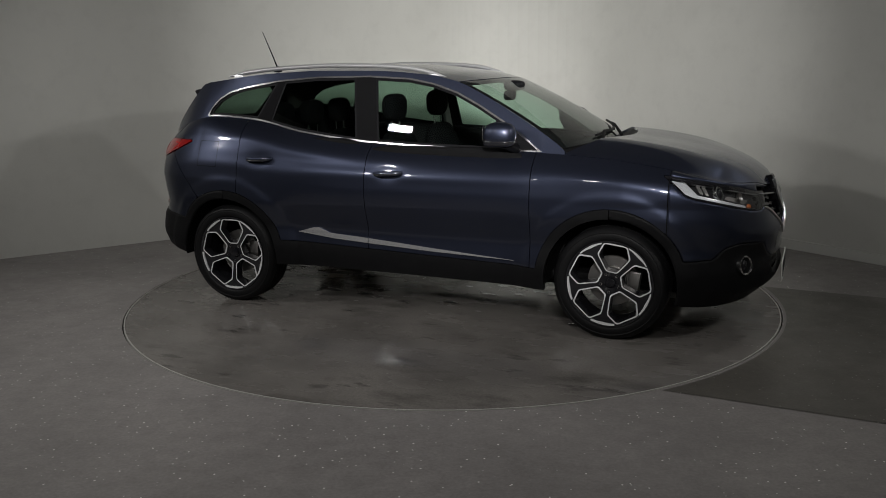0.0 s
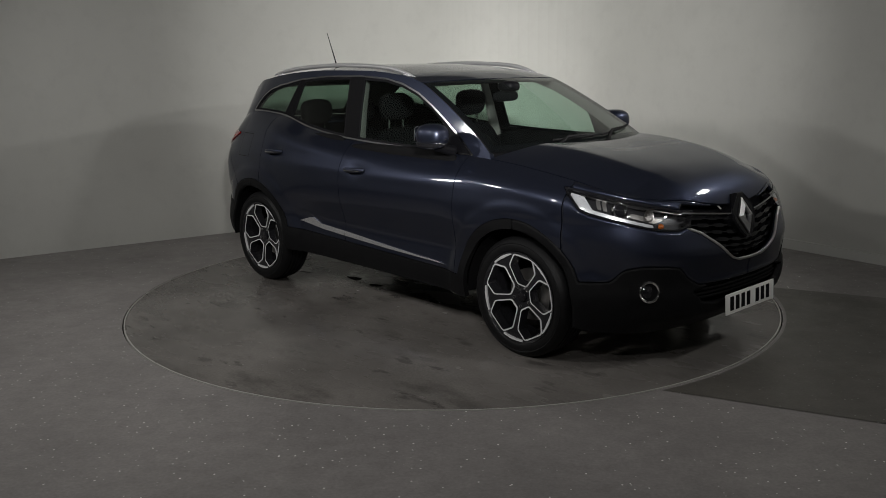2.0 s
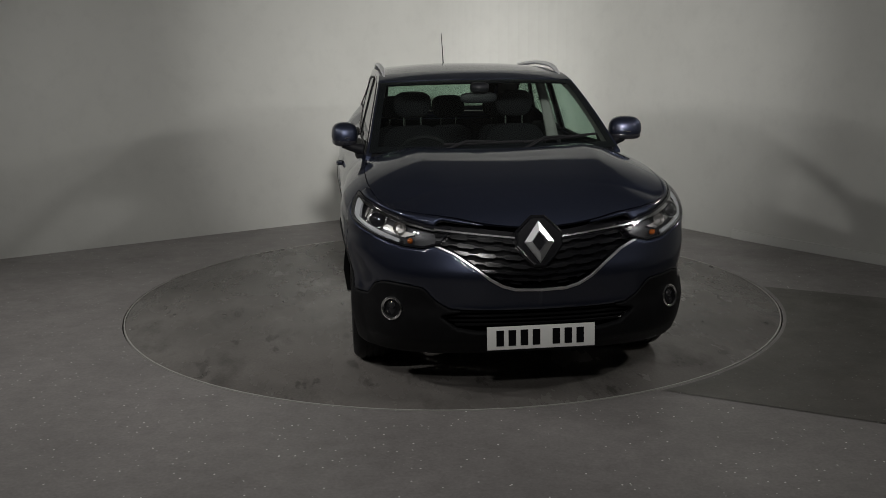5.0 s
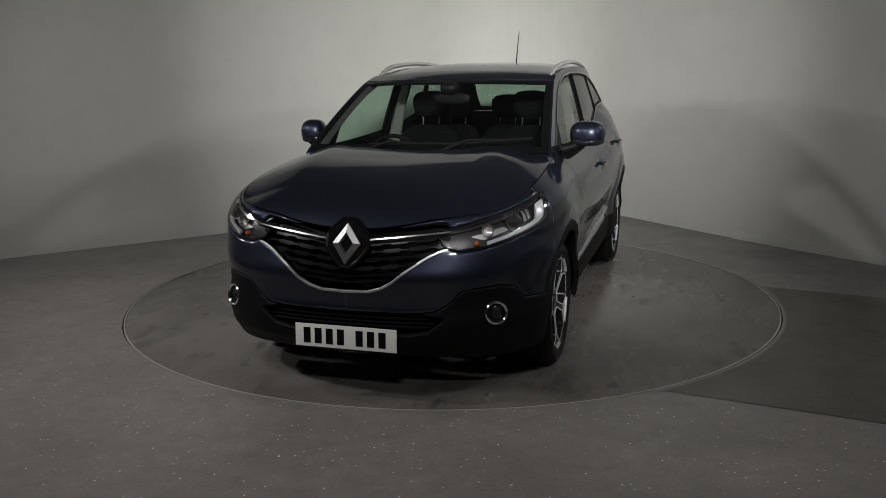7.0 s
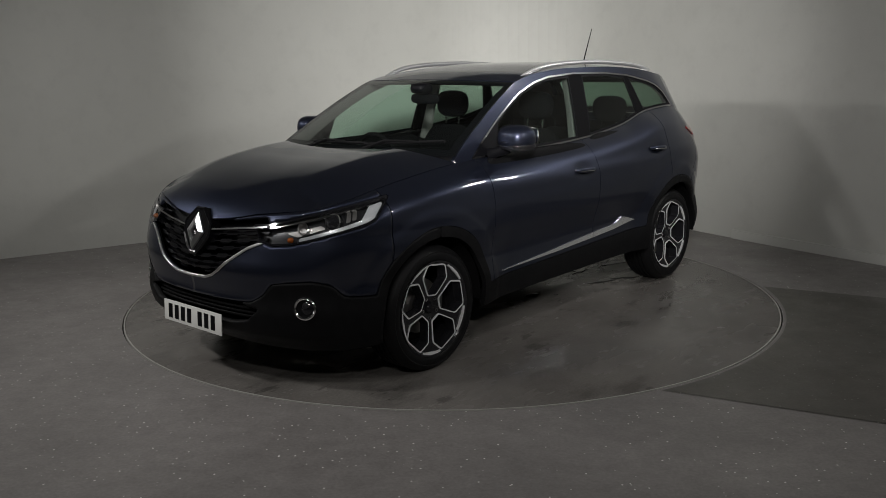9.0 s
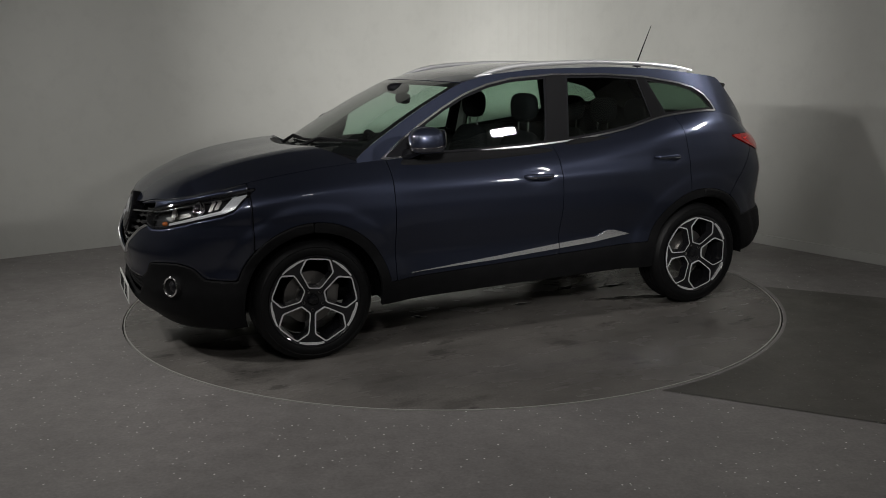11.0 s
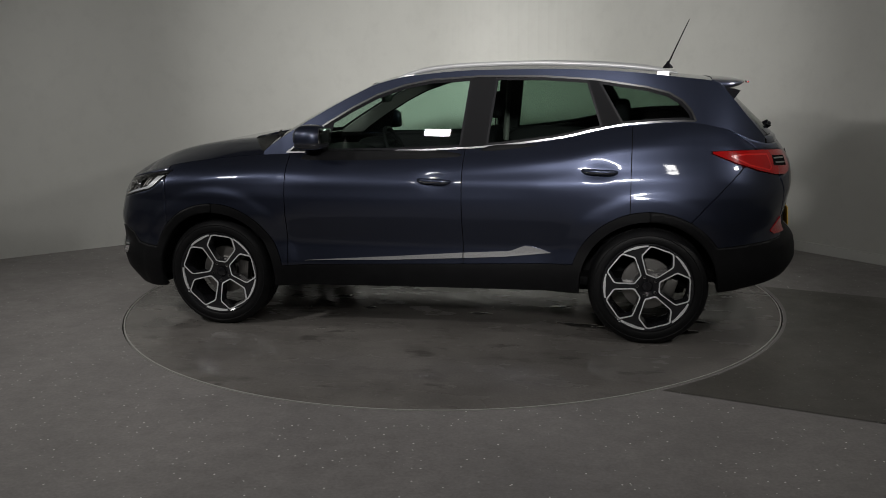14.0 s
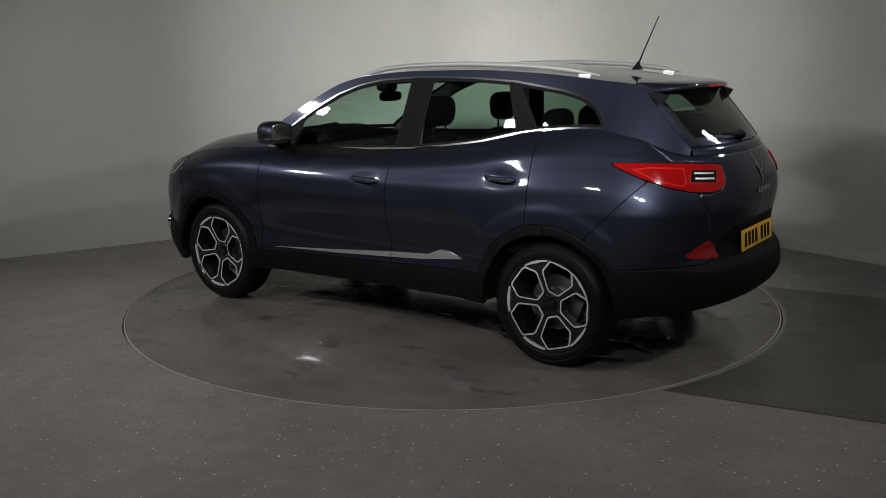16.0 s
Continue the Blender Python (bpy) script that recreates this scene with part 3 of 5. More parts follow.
PANELS = [
    ("front_wing", lambda x, y, z: most(painted(x, y, z), x - WING_END, DOOR_FRONT - x), ""),
    ("front_door", lambda x, y, z: most(painted(x, y, z), x - DOOR_FRONT, DOOR_MID - x), ""),
    ("rear_door", lambda x, y, z: most(painted(x, y, z), x - DOOR_MID, DOOR_REAR - x), ""),
    ("rear_wing", lambda x, y, z: most(painted(x, y, z), x - DOOR_REAR, -tailgate(x, y, z), -bumper_seam(x, z)), ""),
]


def build_body():
    made = {}
    for name, f, label in PANELS:
        piece = cut_panel(tub, f, NU, NV)
        made[name] = (car_part(name, piece, PAINT, None, label), car_part(name, other_side(*piece), PAINT, None, label))
    bumper = cut_panel(tub, lambda x, y, z: most(painted(x, y, z), WING_END - x), NU, NV)
    made["front_bumper"] = car_part("front_bumper", both(bumper), PAINT, weld=0.0002)
    gate = cut_panel(tub, lambda x, y, z: most(painted(x, y, z), tailgate(x, y, z)), NU, NV)
    made["tailgate"] = car_part("tailgate", both(gate), PAINT, weld=0.0002)
    tail = cut_panel(tub, lambda x, y, z: most(painted(x, y, z), bumper_seam(x, z), -tailgate(x, y, z)), NU, NV)
    made["rear_bumper"] = (car_part("rear_bumper_side", tail, PAINT), car_part("rear_bumper_side", other_side(*tail), PAINT))
    lower = lambda x, y, z: most(cladding(x, y, z), -arch(x, z, 0.388), -intake(x, y, z))
    for name, extra in (("front_skirt", lambda x, y, z: AXLE - x), ("rear_skirt", lambda x, y, z: x + AXLE)):
        piece = cut_panel(tub, lambda x, y, z: most(lower(x, y, z), extra(x, y, z)), NU, NV, gap=0.001, rim=0.03, offset=0.002)
        car_part(name, both(piece), CLAD, None, "black textured plastic skirt", weld=0.0002)
    sill = cut_panel(tub, lambda x, y, z: most(lower(x, y, z), np.abs(x) - AXLE), NU, NV, gap=0.001, rim=0.03, offset=0.003)
    car_part("sill", sill, CLAD, None, "black textured plastic sill and arch trim")
    car_part("sill", other_side(*sill), CLAD, None, "black textured plastic sill and arch trim")
    inner = cut_panel(tub, lambda x, y, z: most(-arch(x, z, 0.39), -intake(x, y, z), -grille(x, y, z), -headlight(x, y, z)), 200, 30, gap=0.0, offset=-0.018, rim=0)
    made["shell"] = car_part("inner_shell", both(inner), CABIN, weld=0.0005)
    # deeper backs of grille and intake
    for f, depth, nm in ((grille, 0.07, "grille_back"), (intake, 0.07, "intake_back")):
        piece = cut_panel(tub, lambda x, y, z: f(x, y, z) - 0.03, NU, NV, gap=0, offset=-depth, rim=0)
        car_part(nm, both(piece), BLACK, weld=0.0005)
    # upper side with the window opening
    frame_piece = cut_panel(upper, lambda x, y, z: -side_window(x, z) + 0.0, 260, 40, gap=0.0, rim=0.03)
    made["side_frame"] = (car_part("window_frame", frame_piece, PAINT), car_part("window_frame", other_side(*frame_piece), PAINT))
    roof_piece = cut_panel(roof, None, 90, 40, rim=0.03, v_range=(-1, 1))
    made["roof"] = car_part("roof", roof_piece, PAINT)
    hood_piece = cut_panel(hood, lambda x, y, z: grille_top(x, y, z), 110, 90, gap=0.002, rim=0.02, v_range=(-0.994, 0.994), u_range=(0.006, 1))
    made["hood"] = car_part("bonnet", hood_piece, PAINT)
    return made


def grille_top(x, y, z):
    """The bonnet's front edge bows up round the badge."""
    return np.where(x > 1.9, 0.03 - np.hypot((np.abs(y)) / 3.2, (x - 2.19)), -1.0)


WINDOW_TOP = [(0.873, 1.092), (0.76, 1.178), (0.614, 1.273), (0.46, 1.362), (0.308, 1.437), (0.14, 1.492), (-0.03, 1.524), (-0.32, 1.541), (-0.7, 1.537), (-1.0, 1.516), (-1.29, 1.470), (-1.41, 1.438), (-1.49, 1.392), (-1.54, 1.335), (-1.565, 1.280)]


def window_loop():
    top = [(x, z) for x, z in WINDOW_TOP]
    bottom = [(x, float(belt_z(x)) + 0.004) for x in np.linspace(-1.555, 0.86, 40)]
    return top + bottom


_wl = polygon_distance(window_loop())


def side_window(x, z):
    return _wl(x, z)


BODY = build_body()


# ---- wheels ----
def wheel_mesh_parts():
    """Rim, cut faces and tyre; the wheel's axis is z, its outer face up."""
    R = 0.254
    face, cut, barrel, tyre, disc, cap, holes = (bmesh.new() for _ in range(7))
    # tyre with shoulder blocks and grooves
    W2 = 0.112
    prof = [(R + 0.002, -W2 + 0.012), (R + 0.02, -W2), (0.305, -W2 - 0.006), (0.325, -W2 + 0.008), (0.337, -W2 + 0.025), (TYRE_R, -0.07)]
    for g in (-0.05, -0.017, 0.017, 0.05):
        prof += [(TYRE_R, g - 0.005), (TYRE_R - 0.007, g - 0.004), (TYRE_R - 0.007, g + 0.004), (TYRE_R, g + 0.005)]
    prof += [(TYRE_R, 0.07), (0.337, W2 - 0.025), (0.325, W2 - 0.008), (0.312, W2 + 0.001), (0.308, W2 + 0.004), (0.303, W2 + 0.002), (0.29, W2 + 0.006), (R + 0.016, W2 + 0.002), (R + 0.008, W2 - 0.002), (R + 0.002, W2 - 0.012)]
    lathe(tyre, prof, Matrix(), 72)
    lathe(barrel, [(R + 0.001, W2 - 0.004), (R + 0.006, W2 + 0.001), (R, W2 + 0.002), (R - 0.008, W2 - 0.006), (R - 0.012, 0.03), (R - 0.03, -0.02), (R - 0.02, -0.10), (R + 0.002, -0.11)], Matrix(), 72)
    # outline of one opening, in units of R
    hexa = [(-0.25, 0.915), (0.25, 0.915), (0.355, 0.64), (0.12, 0.285), (-0.12, 0.285), (-0.355, 0.64)]

    def dish(x, y):
        r = math.hypot(x, y) / R
        return W2 - 0.012 - 0.030 * (1 - r) ** 1.3 - 0.012 * math.exp(-(r / 0.2) ** 2)

    def shape(scale, k):
        cx, cy = 0.0, 0.6
        a = 2 * math.pi * k / 5
        pts = []
        rounded = []
        m = len(hexa)
        for i in range(m):
            p, q, s = Vector(hexa[i - 1]), Vector(hexa[i]), Vector(hexa[(i + 1) % m])
            for t in (0.0, 0.5, 1.0):
                c0, c1 = q + (p - q) * 0.13, q + (s - q) * 0.13
                rounded.append((c0 * (1 - t) ** 2 + q * 2 * t * (1 - t) + c1 * t * t))
        for p in rounded:
            x, y = cx + (p.x - cx) * scale, cy + (p.y - cy) * scale
            x, y = x * R, y * R
            pts.append((x * math.cos(a) - y * math.sin(a), x * math.sin(a) + y * math.cos(a)))
        return pts

    # black face: polar sheet with the openings cut away by triangulating rings between outlines
    arcs, bolt = bmesh.new(), holes
    for k in range(5):
        inner = shape(1.0, k)
        edge = shape(1.10, k)
        back = shape(0.9, k)
        ve = [face.verts.new((x, y, dish(x, y) + 0.002)) for x, y in inner]
        vb = [face.verts.new((x, y, dish(x, y) - 0.05)) for x, y in back]
        m = len(inner)
        for i in range(m):
            j = (i + 1) % m
            if k == 0:
                a, b, c = ([(p[0], p[1], dish(*p) + h) for p in (lp[i], lp[j])] for lp, h in ((inner, 0.004), (edge, 0.004), (edge, -0.002)))
                cut.faces.new([cut.verts.new(p) for p in (a[0], b[0], b[1], a[1])])
                cut.faces.new([cut.verts.new(p) for p in (b[0], c[0], c[1], b[1])])
            face.faces.new((ve[i], vb[i], vb[j], ve[j]))
    # one machined arc at the rim between two openings
    mid = math.pi / 2 + math.pi / 5
    arc = []
    for i in range(9):
        t = mid + radians(-17 + 34 * i / 8)
        wide = 0.06 * (1 - abs(i - 4) / 9)
        arc.append([arcs.verts.new((R * q * math.cos(t), R * q * math.sin(t), z)) for q, z in ((0.985 - wide, W2 - 0.012), (0.985 - wide, W2 - 0.003), (0.985, W2 - 0.001))])
    for a, b in zip(arc, arc[1:]):
        for q in (0, 1):
            arcs.faces.new((a[q], a[q + 1], b[q + 1], b[q]))
    # the spoke web: fan between neighbouring openings
    steps = 240
    loops = [shape(1.04, k) for k in range(5)]
    dist = polygon_distance
    polys = [dist(lp) for lp in loops]
    rr = np.linspace(0.0, 0.99, 40) * R
    tt = np.linspace(0, 2 * np.pi, steps, endpoint=False)
    gx, gy = rr[None, :] * np.cos(tt)[:, None], rr[None, :] * np.sin(tt)[:, None]
    f = np.minimum.reduce([p(gx, gy) for p in polys])
    # draw grid points near the border onto it
    def field(x, y):
        return np.minimum.reduce([p(x, y) for p in polys])
    near = np.abs(f) < 0.006
    for _ in range(3):
        e = 1e-4
        fx = (field(gx + e, gy) - field(gx - e, gy)) / (2 * e)
        fy = (field(gx, gy + e) - field(gx, gy - e)) / (2 * e)
        f0 = field(gx, gy)
        gx, gy = np.where(near & (f < 0.0035), gx - f0 * fx, gx), np.where(near & (f < 0.0035), gy - f0 * fy, gy)
    ids = {}
    def vert(i, j):
        if (i, j) not in ids:
            x, y = float(gx[i, j]), float(gy[i, j])
            ids[(i, j)] = face.verts.new((x, y, dish(x, y)))
        return ids[(i, j)]
    f1 = field(gx, gy)
    for i in range(steps):
        i2 = (i + 1) % steps
        for j in range(1, len(rr) - 1):
            if (f1[i, j] + f1[i2, j] + f1[i, j + 1] + f1[i2, j + 1]) / 4 > 0.0004:
                face.faces.new((vert(i, j), vert(i, j + 1), vert(i2, j + 1), vert(i2, j)))
    # hub cap, bolts, brake disc
    lathe(cap, [(0.001, W2 - 0.028), (0.024, W2 - 0.030), (0.029, W2 - 0.036), (0.030, W2 - 0.06)], Matrix(), 28)
    for a in (math.pi / 2 + math.pi / 5,):
        lathe(holes, [(0.001, W2 - 0.05), (0.007, W2 - 0.05), (0.009, W2 - 0.045), (0.010, W2 - 0.07)], pose(0.057 * math.cos(a), 0.057 * math.sin(a), 0.012), 8)
    lathe(disc, [(0.05, 0.02), (0.085, 0.022), (0.087, 0.0), (0.15, 0.0), (0.15, -0.024), (0.05, -0.024)], Matrix(), 48)
    box(disc, (0.07, 0.13, 0.07), pose(0.125, 0.02, -0.01), 0.012)
    return tyre, barrel, face, cut, disc, cap, holes, arcs


def build_wheels():
    made = wheel_mesh_parts()
    kinds = [("tyre", RUBBER, "black rubber tyre"), ("wheel", RIM_BLACK, "alloy wheel"), ("spoke_star", RIM_BLACK, "gloss black five-spoke star"),
             ("rim_edge", RIM_CUT, "bright machined edge of a wheel opening"), ("brake_disc", STEEL, ""), ("centre_cap", GLOSS_BLACK, "gloss black centre cap"), ("wheel_bolt", STEEL, ""), ("rim_arc", RIM_CUT, "bright machined arc on the rim")]
    meshes = {}
    for bm, (nm, mat, lb) in zip(made, kinds):
        me = bpy.data.meshes.new(nm)
        bmesh.ops.recalc_face_normals(bm, faces=bm.faces)
        bm.to_mesh(me)
        bm.free()
        me.materials.append(mat)
        me.polygons.foreach_set("use_smooth", [True] * len(me.polygons))
        me.set_sharp_from_angle(angle=radians(35))
        meshes[nm] = (me, lb)
    for x, y, spin in ((AXLE, 0.755, -7), (-AXLE, 0.745, -19), (AXLE, -0.755, 8), (-AXLE, -0.745, 0)):
        hub = new("wheel", meshes["wheel"][0])
        hub.parent = CAR
        tagged(hub, "gloss black five-spoke alloy wheel with machined silver edges")
        s = 1 if y > 0 else -1
        turn = pose(0, 0, 0, -90 * s, 0, 0)
        up = pose(0, 0, 0, 0, 0, (180 if s > 0 else 0) + spin * s)
        hub.matrix_basis = Matrix.Translation(Vector((x, y, HUB_Z)) - CENTRE) @ turn @ up
        for nm, (me, lb) in meshes.items():
            if nm != "wheel":
                for k in range(5 if nm in ("rim_edge", "rim_arc", "wheel_bolt") else 1):
                    o = new(nm, me)
                    o.parent = hub
                    o.matrix_basis = pose(0, 0, 0, 0, 0, 72 * k)
                    if lb:
                        tagged(o, lb)
        bm = bmesh.new()
        m, n = Matrix.Translation((x, y, HUB_Z)), 30
        rows = [[bm.verts.new(m @ Vector((r * math.cos(radians(-4 + 188 * k / n)), d * s, r * math.sin(radians(-4 + 188 * k / n))))) for k in range(n + 1)] for r, d in ((0.387, 0.11), (0.395, -0.20), (0.05, -0.22))]
        for p, q in zip(rows, rows[1:]):
            for k in range(n):
                bm.faces.new((p[k], p[k + 1], q[k + 1], q[k]))
        car_bm("wheel_arch_liner", bm, CLAD, None, "black plastic wheel arch liner")


build_wheels()


# ---- glass, pillars and trim ----
def pane_front(x, z):
    return most(side_window(x, z) + 0.0095, -0.222 - 0.13 * (z - 1.12) - x)


def pane_rear(x, z):
    return most(side_window(x, z) + 0.0095, x + 0.365 + 0.13 * (z - 1.12), -1.046 + 0.338 * (z - 1.25) - x)


def pane_quarter(x, z):
    return most(side_window(x, z) + 0.0095, x + 1.160 - 0.588 * (z - 1.25))


def sided(name, piece, mat, label="", parents=(None, None), weld=0.0):
    a = car_part(name, piece, mat, parents[0], label, weld=weld)
    b = car_part(name, other_side(*piece), mat, parents[1], label, weld=weld)
    return a, b


def build_glasshouse():
    n = (260, 44)
    for name, f, mat, label in (("front_window", pane_front, WINDOW, "clear green-tinted door window"), ("rear_window", pane_rear, PRIVACY, "dark-tinted rear door window"), ("quarter_window", pane_quarter, PRIVACY, "dark-tinted rear quarter window")):
        for ob in sided(name, cut_panel(upper, lambda x, y, z: f(x, z), *n, gap=0, offset=-0.006, rim=0), mat, label):
            ob.visible_shadow = False
        piece = cut_panel(upper, lambda x, y, z: most(f(x, z), -f(x, z) - 0.014), 420, 80, gap=0, offset=-0.004, rim=0.006)
        sided("window_seal", piece, BLACK, "black rubber window seal")
    sail = cut_panel(upper, lambda x, y, z: most(pane_front(x, z), 0.615 - 0.25 * (z - 1.1) - x), *n, gap=0, offset=-0.003, rim=0.004)
    sided("mirror_sail", sail, BLACK, "black triangular mirror mounting panel")
    panes = lambda x, z: least(pane_front(x, z), pane_rear(x, z), pane_quarter(x, z))
    for name, lo, hi in (("b_pillar_trim", -0.6, 0.1), ("c_pillar_trim", -1.4, -0.6)):
        piece = cut_panel(upper, lambda x, y, z: most(side_window(x, z) + 0.0085, -panes(x, z), x - hi, lo - x), 300, 50, gap=0.0, offset=-0.002, rim=0.012)
        sided(name, piece, TRIM, "dark grey pillar trim")
    ring = cut_panel(upper, lambda x, y, z: most(side_window(x, z) - 0.002, -side_window(x, z) - 0.009), 520, 100, gap=0, offset=0.004, rim=0.008)
    sided("window_surround", ring, WINDOW_CHROME, "bright chrome window surround")
    for low, mat, label in ((False, HEADLINER, "grey inner pillar lining"), (True, CABIN, "black inner window ledge")):
        ledge = lambda x, z: z - belt_z(x) - 0.03
        lining = cut_panel(upper, lambda x, y, z: most(-side_window(x, z) - 0.01, ledge(x, z) if low else -ledge(x, z)), 160, 60, gap=0, offset=-0.034, rim=0)
        sided("pillar_lining", lining, mat, label)
    # windscreen, its black border and the cowl
    glass = car_part("windscreen", cut_panel(screen, None, 40, 60, rim=0, offset=0.0, v_range=(-0.985, 0.985), u_range=(0.0, 0.985)), WINDSCREEN, None, "clear green-tinted windscreen")
    glass.visible_shadow = False
    for vr, ur in (((0.925, 0.985), (0, 0.985)), ((-0.985, -0.925), (0, 0.985)), ((-0.925, 0.925), (0.925, 0.985)), ((-0.925, 0.925), (0.0, 0.06))):
        car_part("screen_border", cut_panel(screen, None, 30, 30, rim=0, offset=-0.004, v_range=vr, u_range=ur), BLACK, None, "black ceramic screen border")
    v = np.linspace(-1, 1, 61)
    a, b = hood(np.ones_like(v), v), screen(np.zeros_like(v), v)
    rows = [a - [0.0, 0, 0.012], a * 0.6 + b * 0.4 - [0, 0, 0.04], b + [-0.02, 0, -0.004]]
    verts = [tuple(p) for r in rows for p in r]
    faces = [(k * 61 + i, k * 61 + i + 1, (k + 1) * 61 + i + 1, (k + 1) * 61 + i) for k in range(2) for i in range(60)]
    car_part("cowl_panel", (verts, faces), CLAD, None, "black plastic scuttle panel below windscreen")
    # rear screen
    glass = car_part("rear_screen", cut_panel(backlight, None, 30, 50, rim=0, offset=-0.002, v_range=(-0.86, 0.86), u_range=(0.06, 0.9)), PRIVACY, None, "dark-tinted sloping rear screen")
    glass.visible_shadow = False
    for vr, ur in (((0.80, 1.0), (0, 1)), ((-1.0, -0.80), (0, 1)), ((-0.80, 0.80), (0, 0.2)), ((-0.80, 0.80), (0.86, 1))):
        side = abs(vr[0] + vr[1]) > 1
        if side:
            k = 1 if vr[0] > 0 else -1
            car_part("rear_screen_border", cut_panel(backlight, None, 30, 20, rim=0, offset=-0.003, v_range=(min(k * 0.80, k * 0.9), max(k * 0.80, k * 0.9)), u_range=ur), BLACK, None, "black glass border")
            car_part("tailgate_frame", cut_panel(backlight, None, 30, 20, rim=0.01, offset=0.001, v_range=(min(k * 0.9, k * 1.0), max(k * 0.9, k * 1.0)), u_range=ur), PAINT)
        else:
            car_part("rear_screen_border", cut_panel(backlight, None, 30, 40, rim=0, offset=-0.003, v_range=vr, u_range=ur), PAINT if ur[1] == 1 else BLACK, None, "")
    # painted shelf between rear screen and tailgate
    v = np.linspace(-0.985, 0.985, 61)
    top = backlight(np.ones_like(v), v)
    back = RIM[RIM[:, 0] < -1.88]
    at_y = np.argsort(back[:, 1])
    low = np.stack([np.interp(np.abs(top[:, 1]), back[at_y, 1], back[at_y, 0]), top[:, 1], np.interp(np.abs(top[:, 1]), back[at_y, 1], back[at_y, 2])], -1)
    rows = [top + [0.012, 0, -0.006], top * 0.5 + low * 0.5 + [-0.004, 0, 0.004], low + [0.002, 0, -0.003], low + [0.012, 0, -0.03]]
    verts = [tuple(p) for r in rows for p in r]
    faces = [(k * 61 + i, (k + 1) * 61 + i, (k + 1) * 61 + i + 1, k * 61 + i + 1) for k in range(3) for i in range(60)]
    car_part("tailgate_shelf", (verts, faces), PAINT, None, "")
    # headliner
    car_part("headliner", cut_panel(roof, None, 30, 20, rim=0, offset=-0.035, v_range=(-0.97, 0.97)), CABIN, None, "dark cloth headliner")


def build_spoiler():
    v = np.linspace(-0.97, 0.97, 49)
    base = roof(np.full_like(v, 0.985), v)
    w = 1 - np.abs(v) ** 4
    rows = []
    for t, dz in ((0.0, 0.004), (0.35, 0.002), (0.75, -0.008), (0.95, -0.018), (1.0, -0.028), (0.93, -0.040), (0.4, -0.050), (0.0, -0.055)):
        reach = 0.03 + 0.17 * w
        rows.append(np.stack([base[:, 0] - t * reach, base[:, 1] * (1 - 0.05 * t), base[:, 2] + dz - 0.02 * t * (1 - w)], -1))
    k = len(v)
    verts = [tuple(p) for r in rows for p in r]
    faces = [(a * k + i, a * k + i + 1, (a + 1) * k + i + 1, (a + 1) * k + i) for a in range(len(rows) - 1) for i in range(k - 1)]
    faces += [tuple(a * k for a in range(len(rows))), tuple(a * k + k - 1 for a in range(len(rows)))[::-1]]
    sp = car_part("spoiler", (verts, faces), PAINT, None, "painted roof spoiler")
    bm = bmesh.new()
    box(bm, (0.012, 0.26, 0.014), pose(-1.896, 0, float(base[24, 2]) - 0.031, 0, 8, 0), 0.004)
    car_bm("brake_light", bm, RED, sp, "red high-level brake light")
    sp.children[0].location = (0, 0, 0)
    for s in (1, -1):
        bm = bmesh.new()
        loop = [(-1.69, 0.535, 1.462), (-1.78, 0.525, 1.452), (-1.815, 0.50, 1.44), (-1.785, 0.505, 1.395), (-1.745, 0.525, 1.41)]
        loops = [[bm.verts.new((x, (y - d) * s, z)) for x, y, z in loop] for d in (0.0, 0.02)]
        for k in range(5):
            bm.faces.new((loops[0][k], loops[0][(k + 1) % 5], loops[1][(k + 1) % 5], loops[1][k]))
        bm.faces.new(loops[0])
        bm.faces.new(loops[1][::-1])
        car_bm("spoiler_fin", bm, GLOSS_BLACK, None, "black spoiler side fin")


build_glasshouse()
build_spoiler()


# ---- lamps, grille and plates ----
def nose_point(q, z, rear=False, out=0.0):
    """The place on the lower body at the wrap-round distance q and height z, and its outward direction."""
    u = np.linspace(0.62, 1.0, 900) if rear else np.linspace(0, 0.38, 900)
    x0 = 2.22 * np.interp(u, PLAN_S, PLAN_X)
    lo, hi = low_z(x0), top_z(x0)
    vv = np.clip((z - lo) / (hi - lo), 0, 1)
    p = tub(u, vv)
    qq = (q_rear if rear else q_front)(p[:, 0], p[:, 1])
    i = int(np.argmin(np.abs(qq - q)))
    n = normals(tub, u[i:i + 1], vv[i:i + 1])[0]
    if n[0] * p[i, 0] + n[1] * p[i, 1] < 0:
        n = -n
    return Vector(p[i] + n * out), Vector(n)


def facing(at, n):
    return Matrix.Translation(at) @ n.to_track_quat("Z", "Y").to_matrix().to_4x4()


def zone(poly, which):
    f = polygon_distance(poly)
    if which == "front":
        return lambda x, y, z: np.where(x > 1.3, f(q_front(x, y), z), 1.0)
    return lambda x, y, z: np.where(x < -1.3, f(q_rear(x, y), z), 1.0)


